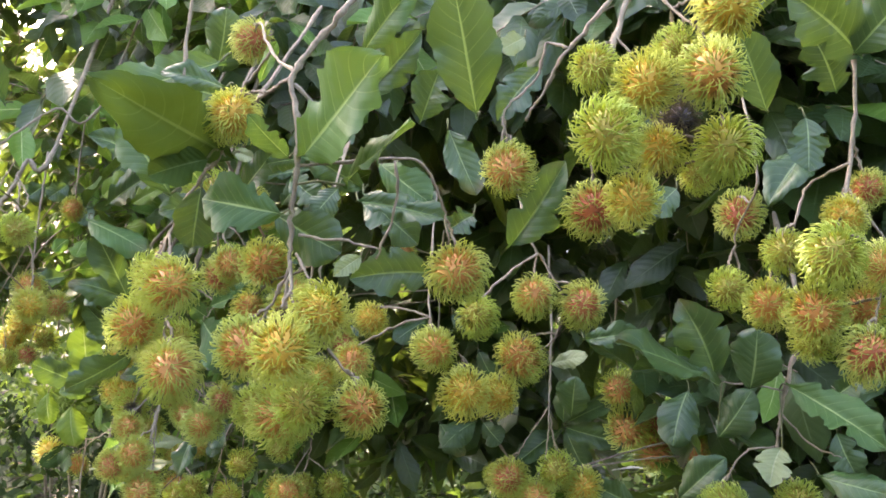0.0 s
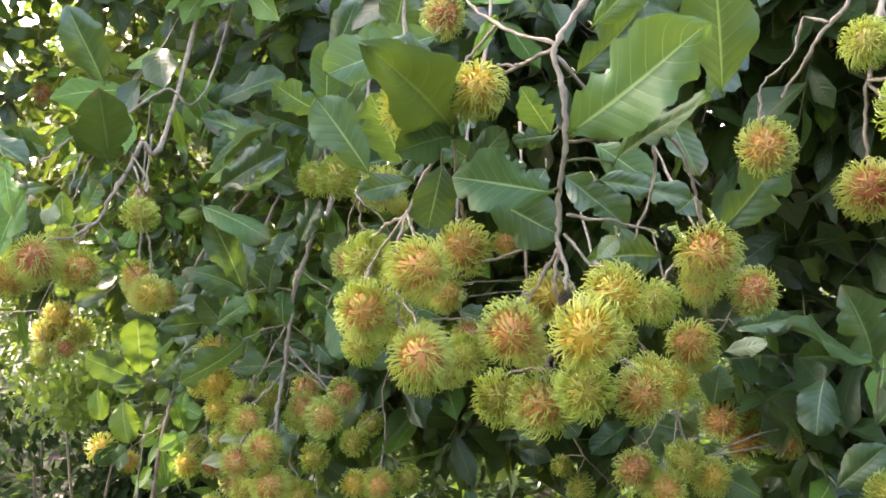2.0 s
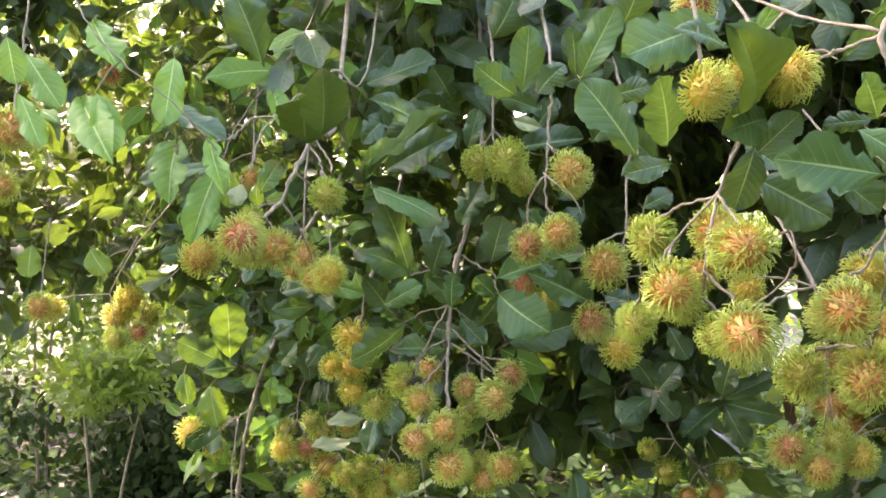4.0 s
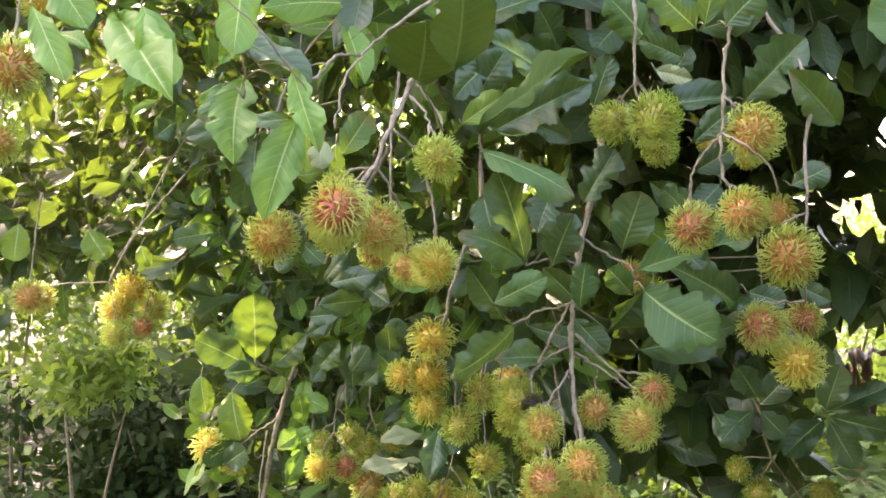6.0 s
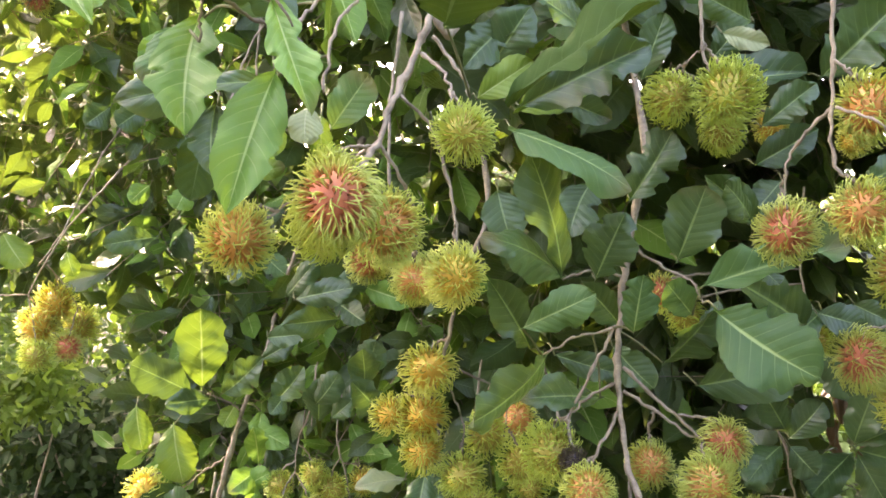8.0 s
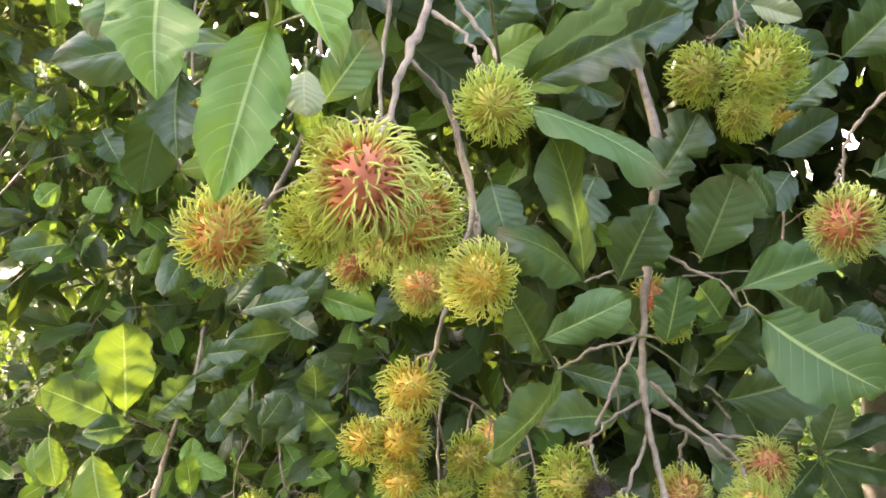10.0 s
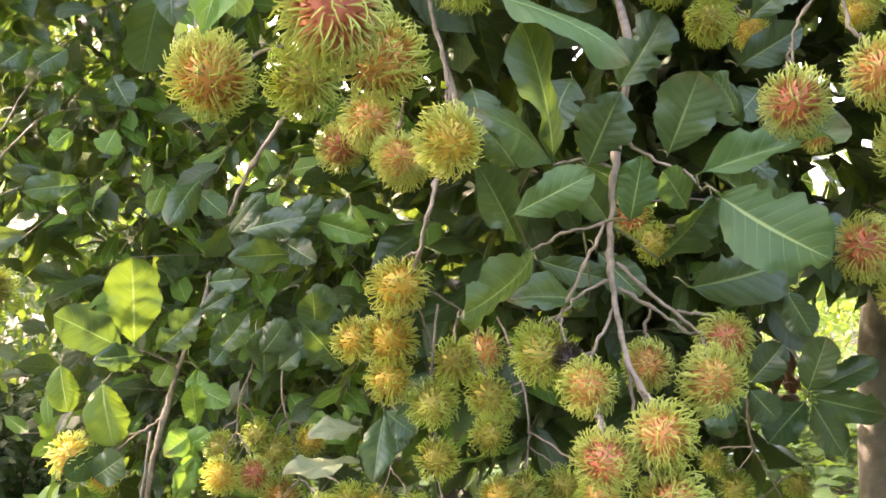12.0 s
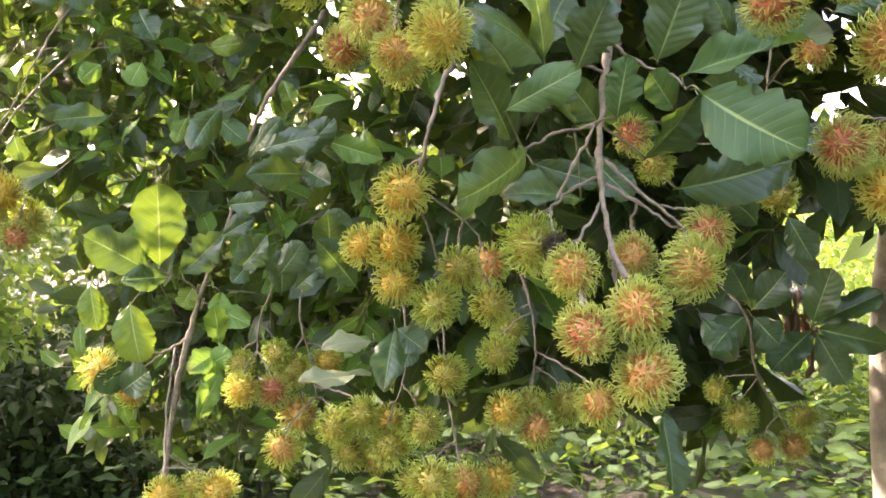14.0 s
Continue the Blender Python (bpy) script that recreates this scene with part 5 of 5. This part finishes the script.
leaf_spray("twig with broad dark-green leathery leaves",
    [],
    [(-0.399, 1.510, 1.709, -0.385, 1.490, 1.777, 0.037, -25, "n"), (-0.401, 1.600, 1.777, -0.480, 1.570, 1.800, 0.040, -11, "n"), (-0.335, 1.470, 1.757, -0.293, 1.450, 1.743, 0.024, 9, "p"), (-0.229, 1.600, 1.835, -0.168, 1.550, 1.855, 0.048, -3, "n"), (-0.313, 1.650, 1.863, -0.366, 1.620, 1.804, 0.050, 16, "n"), (-0.269, 1.620, 1.760, -0.236, 1.600, 1.814, 0.042, -22, "n"), (-0.084, 1.600, 1.624, -0.036, 1.580, 1.653, 0.043, -21, "n"), (-0.184, 1.600, 1.628, -0.229, 1.580, 1.584, 0.042, 29, "n")])
leaf_spray("twig with dark leaves and leaves coloured yellow-green as if backlit",
    [(0.0036, 0.0056, [(-0.744, 2.450, 1.387), (-0.764, 2.300, 1.327), (-0.794, 2.270, 1.245), (-0.817, 2.270, 1.163), (-0.838, 2.270, 1.057), (-0.852, 2.270, 0.922), (-0.857, 2.300, 0.755)]), (0.0013, 0.0014, [(-0.859, 2.240, 1.268), (-0.823, 2.255, 1.251), (-0.798, 2.270, 1.231)])],
    [(-0.864, 2.240, 1.272, -0.874, 2.220, 1.415, 0.087, 13, "y0"), (-0.876, 2.240, 1.268, -0.979, 2.180, 1.326, 0.069, 20, "n"), (-0.833, 2.240, 1.268, -0.765, 2.200, 1.336, 0.060, -14, "n"), (-0.851, 2.240, 1.258, -0.922, 2.200, 1.257, 0.045, 19, "n"), (-0.912, 2.250, 1.218, -0.893, 2.220, 1.121, 0.070, -15, "y"), (-0.975, 2.260, 1.246, -0.962, 2.240, 1.172, 0.050, -17, "y"), (-0.811, 2.270, 1.246, -0.830, 2.250, 1.208, 0.036, 11, "y"), (-0.791, 2.250, 1.216, -0.718, 2.200, 1.185, 0.042, -20, "l"), (-0.766, 2.250, 1.237, -0.769, 2.220, 1.180, 0.038, 8, "l")])
leaf_spray("twig with broad dark-green leathery leaves",
    [],
    [(-0.921, 2.200, 1.074, -0.873, 2.150, 1.122, 0.055, -19, "n"), (-0.799, 2.250, 1.100, -0.747, 2.200, 1.143, 0.042, -23, "l"), (-0.777, 2.250, 1.046, -0.772, 2.200, 1.123, 0.037, -8, "l"), (-0.728, 1.920, 1.453, -0.648, 1.880, 1.476, 0.043, -22, "n"), (-0.745, 2.100, 1.282, -0.702, 2.080, 1.338, 0.050, -15, "n"), (-0.683, 2.100, 1.275, -0.647, 2.080, 1.327, 0.048, -16, "n"), (-0.607, 2.100, 1.324, -0.590, 2.080, 1.380, 0.053, -16, "n"), (-0.762, 2.100, 1.381, -0.701, 2.080, 1.389, 0.040, -15, "n"), (-0.644, 2.100, 1.275, -0.596, 2.100, 1.304, 0.043, -19, "n")])
leaf_spray("twig with broad dark-green leathery leaves",
    [(0.0044, 0.0032, [(-0.607, 2.228, 1.713), (-0.647, 2.130, 1.643), (-0.671, 2.100, 1.604), (-0.708, 2.100, 1.542), (-0.732, 2.100, 1.480)])],
    [(-0.555, 1.970, 1.140, -0.664, 1.930, 1.134, 0.053, 71, "p"), (-0.525, 1.950, 1.210, -0.550, 1.900, 1.130, 0.049, 23, "n"), (-0.552, 1.970, 1.186, -0.631, 1.950, 1.183, 0.038, 52, "p"), (-0.480, 2.000, 1.205, -0.504, 1.980, 1.149, 0.034, 23, "n"), (-0.515, 2.000, 1.205, -0.471, 1.980, 1.174, 0.042, -7, "n"), (-0.660, 1.950, 1.425, -0.740, 1.900, 1.422, 0.048, 5, "n"), (-0.629, 1.950, 1.474, -0.555, 1.920, 1.451, 0.041, -1, "l"), (-0.676, 1.950, 1.439, -0.625, 1.920, 1.505, 0.041, -10, "n"), (-0.728, 2.100, 1.289, -0.753, 2.080, 1.264, 0.035, 12, "n")])
leaf_spray("twig with broad dark-green leathery leaves",
    [],
    [(0.276, 2.100, 1.196, 0.280, 2.060, 1.305, 0.069, -47, "n"), (0.276, 2.100, 1.196, 0.380, 2.050, 1.262, 0.061, -45, "n"), (0.276, 2.100, 1.193, 0.401, 2.050, 1.166, 0.063, -6, "n"), (0.276, 2.100, 1.191, 0.168, 2.060, 1.119, 0.063, 49, "n"), (0.279, 2.100, 1.188, 0.324, 2.060, 1.096, 0.061, 21, "n"), (-0.120, 1.920, 1.094, -0.111, 1.880, 0.965, 0.062, -23, "n"), (0.084, 2.000, 1.243, 0.027, 1.980, 1.309, 0.055, -18, "n"), (0.085, 2.000, 1.233, 0.125, 1.970, 1.302, 0.059, -39, "n"), (0.075, 2.000, 1.224, -0.003, 1.970, 1.173, 0.059, 37, "n")])
leaf_spray("twig with broad dark-green leathery leaves",
    [],
    [(0.085, 2.000, 1.224, 0.127, 1.980, 1.180, 0.056, 12, "n"), (-0.008, 2.000, 1.224, 0.045, 1.980, 1.152, 0.055, 13, "n"), (0.072, 1.900, 1.392, 0.111, 1.880, 1.324, 0.052, 22, "n"), (0.024, 1.900, 1.374, -0.039, 1.880, 1.414, 0.051, -16, "n"), (-0.027, 1.750, 1.466, -0.092, 1.720, 1.425, 0.045, 31, "n"), (0.017, 1.750, 1.476, 0.057, 1.720, 1.453, 0.038, 13, "n")])
leaf_spray("twig with broad dark-green leathery leaves",
    [(0.0014, 0.0010, [(-0.510, 1.960, 2.061), (-0.558, 1.900, 1.982), (-0.624, 1.900, 1.878), (-0.703, 1.900, 1.871), (-0.858, 1.950, 1.893)])],
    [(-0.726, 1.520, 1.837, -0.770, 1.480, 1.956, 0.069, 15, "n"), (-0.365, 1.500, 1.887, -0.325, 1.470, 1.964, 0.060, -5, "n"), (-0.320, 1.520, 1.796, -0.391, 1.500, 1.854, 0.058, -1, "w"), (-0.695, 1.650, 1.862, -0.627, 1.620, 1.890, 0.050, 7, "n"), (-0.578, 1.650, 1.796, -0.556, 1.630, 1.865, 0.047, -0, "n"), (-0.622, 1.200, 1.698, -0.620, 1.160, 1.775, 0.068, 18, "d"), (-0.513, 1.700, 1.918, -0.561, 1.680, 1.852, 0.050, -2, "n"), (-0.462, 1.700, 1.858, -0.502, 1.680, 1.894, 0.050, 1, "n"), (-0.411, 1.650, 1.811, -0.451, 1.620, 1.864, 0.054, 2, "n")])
leaf_spray("twig with fresh light-green leaves, more on the left to imitate backlight",
    [(0.0011, 0.0008, [(-0.946, 1.260, 1.918), (-0.913, 1.200, 1.843), (-0.865, 1.200, 1.782), (-0.804, 1.200, 1.735), (-0.762, 1.220, 1.689), (-0.741, 1.250, 1.664)]), (0.0018, 0.0013, [(-0.641, 1.835, 1.964), (-0.691, 1.750, 1.893), (-0.771, 1.700, 1.791), (-0.803, 1.650, 1.705), (-0.814, 1.600, 1.635), (-0.806, 1.500, 1.595)])],
    [(-0.938, 1.350, 1.864, -0.889, 1.300, 1.786, 0.046, -25, "l"), (-0.816, 1.280, 1.810, -0.820, 1.240, 1.708, 0.042, -12, "l"), (-0.900, 1.220, 1.750, -0.871, 1.200, 1.671, 0.042, -28, "l"), (-0.837, 1.300, 1.742, -0.750, 1.280, 1.692, 0.047, -53, "n"), (-0.769, 1.450, 1.671, -0.764, 1.450, 1.612, 0.034, -21, "y")])
leaf_spray("twig with broad dark-green leathery leaves",
    [],
    [(-0.023, 0.920, 1.726, -0.002, 0.900, 1.779, 0.044, -9, "b"), (-0.121, 0.800, 1.675, -0.052, 0.740, 1.723, 0.047, -51, "w"), (-0.069, 0.950, 1.690, -0.011, 0.920, 1.646, 0.042, -2, "m"), (-0.189, 0.940, 1.768, -0.167, 0.920, 1.809, 0.016, 2, "l"), (-0.243, 1.000, 1.654, -0.304, 0.980, 1.638, 0.031, 14, "n"), (-0.309, 1.020, 1.726, -0.268, 1.000, 1.737, 0.028, -4, "n"), (-0.110, 0.970, 1.666, -0.132, 0.950, 1.635, 0.032, 4, "n"), (-0.165, 1.000, 1.680, -0.128, 0.980, 1.648, 0.036, -7, "n")])
leaf_spray("twig with broad dark-green leathery leaves",
    [],
    [(-0.683, 1.620, 1.827, -0.603, 1.580, 1.876, 0.057, 2, "m"), (-0.569, 1.600, 1.826, -0.448, 1.570, 1.867, 0.060, -36, "b"), (-0.356, 1.270, 1.764, -0.355, 1.240, 1.852, 0.047, -18, "m"), (-0.364, 1.270, 1.763, -0.424, 1.240, 1.798, 0.045, -6, "w"), (-0.339, 1.260, 1.764, -0.305, 1.240, 1.801, 0.041, -11, "b"), (-0.316, 1.120, 1.759, -0.281, 1.090, 1.843, 0.044, -17, "m"), (-0.310, 1.160, 1.769, -0.322, 1.140, 1.830, 0.030, 0, "n"), (-0.512, 1.600, 1.780, -0.569, 1.580, 1.725, 0.047, 4, "n"), (-0.649, 1.700, 1.931, -0.610, 1.680, 1.997, 0.050, 0, "m")])
leaf_spray("twig with broad dark-green leathery leaves",
    [],
    [(-0.915, 2.320, 1.713, -0.884, 2.300, 1.659, 0.052, -6, "n"), (-0.905, 2.320, 1.625, -0.922, 2.300, 1.579, 0.047, 1, "l"), (-0.954, 2.350, 1.533, -1.044, 2.300, 1.513, 0.048, 22, "n"), (-0.772, 2.150, 1.535, -0.818, 2.100, 1.464, 0.047, 6, "n"), (-0.778, 2.150, 1.518, -0.734, 2.120, 1.480, 0.039, -4, "m"), (-0.576, 1.970, 1.498, -0.556, 1.950, 1.444, 0.028, 3, "y"), (-0.735, 2.050, 1.449, -0.691, 2.000, 1.507, 0.041, -27, "n"), (-0.656, 2.050, 1.442, -0.616, 2.000, 1.416, 0.042, -2, "n"), (-0.746, 2.170, 1.263, -0.717, 2.140, 1.321, 0.045, -13, "n")])
leaf_spray("twig with broad dark-green leathery leaves",
    [],
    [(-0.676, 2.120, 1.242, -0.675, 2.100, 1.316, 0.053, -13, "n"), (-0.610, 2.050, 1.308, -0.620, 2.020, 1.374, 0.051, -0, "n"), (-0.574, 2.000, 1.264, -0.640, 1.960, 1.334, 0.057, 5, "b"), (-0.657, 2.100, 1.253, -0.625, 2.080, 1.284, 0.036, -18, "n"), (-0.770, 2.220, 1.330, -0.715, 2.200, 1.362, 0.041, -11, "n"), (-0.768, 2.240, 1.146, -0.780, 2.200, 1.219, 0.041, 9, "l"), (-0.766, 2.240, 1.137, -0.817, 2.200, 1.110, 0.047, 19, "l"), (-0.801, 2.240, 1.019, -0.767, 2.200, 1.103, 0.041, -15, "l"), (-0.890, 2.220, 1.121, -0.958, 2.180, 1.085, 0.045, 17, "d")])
leaf_spray("twig with dark leaves and leaves coloured yellow-green as if backlit",
    [],
    [(-1.389, 2.450, 1.544, -1.389, 2.430, 1.457, 0.060, -11, "y"), (-1.244, 2.450, 1.531, -1.198, 2.420, 1.467, 0.066, -23, "y"), (-1.132, 2.450, 1.500, -1.116, 2.440, 1.451, 0.037, -21, "y"), (-0.797, 2.300, 1.653, -0.738, 2.280, 1.663, 0.038, 1, "y"), (-0.979, 2.400, 1.626, -1.012, 2.380, 1.593, 0.039, -2, "l"), (-0.678, 2.200, 1.592, -0.661, 2.180, 1.554, 0.032, -0, "y"), (-0.826, 2.300, 1.533, -0.847, 2.280, 1.485, 0.034, 5, "y"), (-1.061, 2.450, 1.771, -1.101, 2.420, 1.733, 0.059, -8, "n"), (-0.997, 2.450, 1.777, -1.043, 2.420, 1.732, 0.055, -7, "n")])
leaf_spray("bare thin brown twig among the leaves", [(0.0018, 0.0013, [(-1.016, 2.589, 1.814), (-1.052, 2.500, 1.736), (-1.096, 2.450, 1.636), (-1.127, 2.400, 1.542), (-1.171, 2.400, 1.471)])], [])

# ---- withered twig behind the crown's edge ----
dry_rng = np.random.default_rng(12)
dry_twig = new("withered_twig")
dry_twig.location = (1.023, 3.200, 1.197)
tagged(dry_twig, "withered twig with curled orange-brown leaves", "twig")
part("twig", mesh_of("twig", *tube(smooth_line([(0.25, 0.1, 0.5), (0.08, 0.02, 0.15), (0.0, 0.0, -0.1), (-0.04, 0.0, -0.3)]), 0.005, 0.002, 6, 0.5, dry_rng), TWIG), dry_twig)
for shape in range(3):
    tv, tf, tu = leaf_template(6, 10, 90 + shape, 1, 0.5, 0.35, 0.08)
    dry_leaf = mesh_of("dry_leaf", tv, tf, DRY, tu)
    for _ in range(4):
        way = Vector((dry_rng.normal(0, 0.7), dry_rng.normal(-0.2, 0.4), dry_rng.uniform(-1.0, 0.1)))
        part("dry_leaf", dry_leaf, dry_twig, "", Matrix.LocRotScale(Vector((dry_rng.normal(0, 0.02), 0, dry_rng.uniform(-0.3, 0.0))), way.to_track_quat("Y", "Z"), (0.05, 0.12, 0.12)))
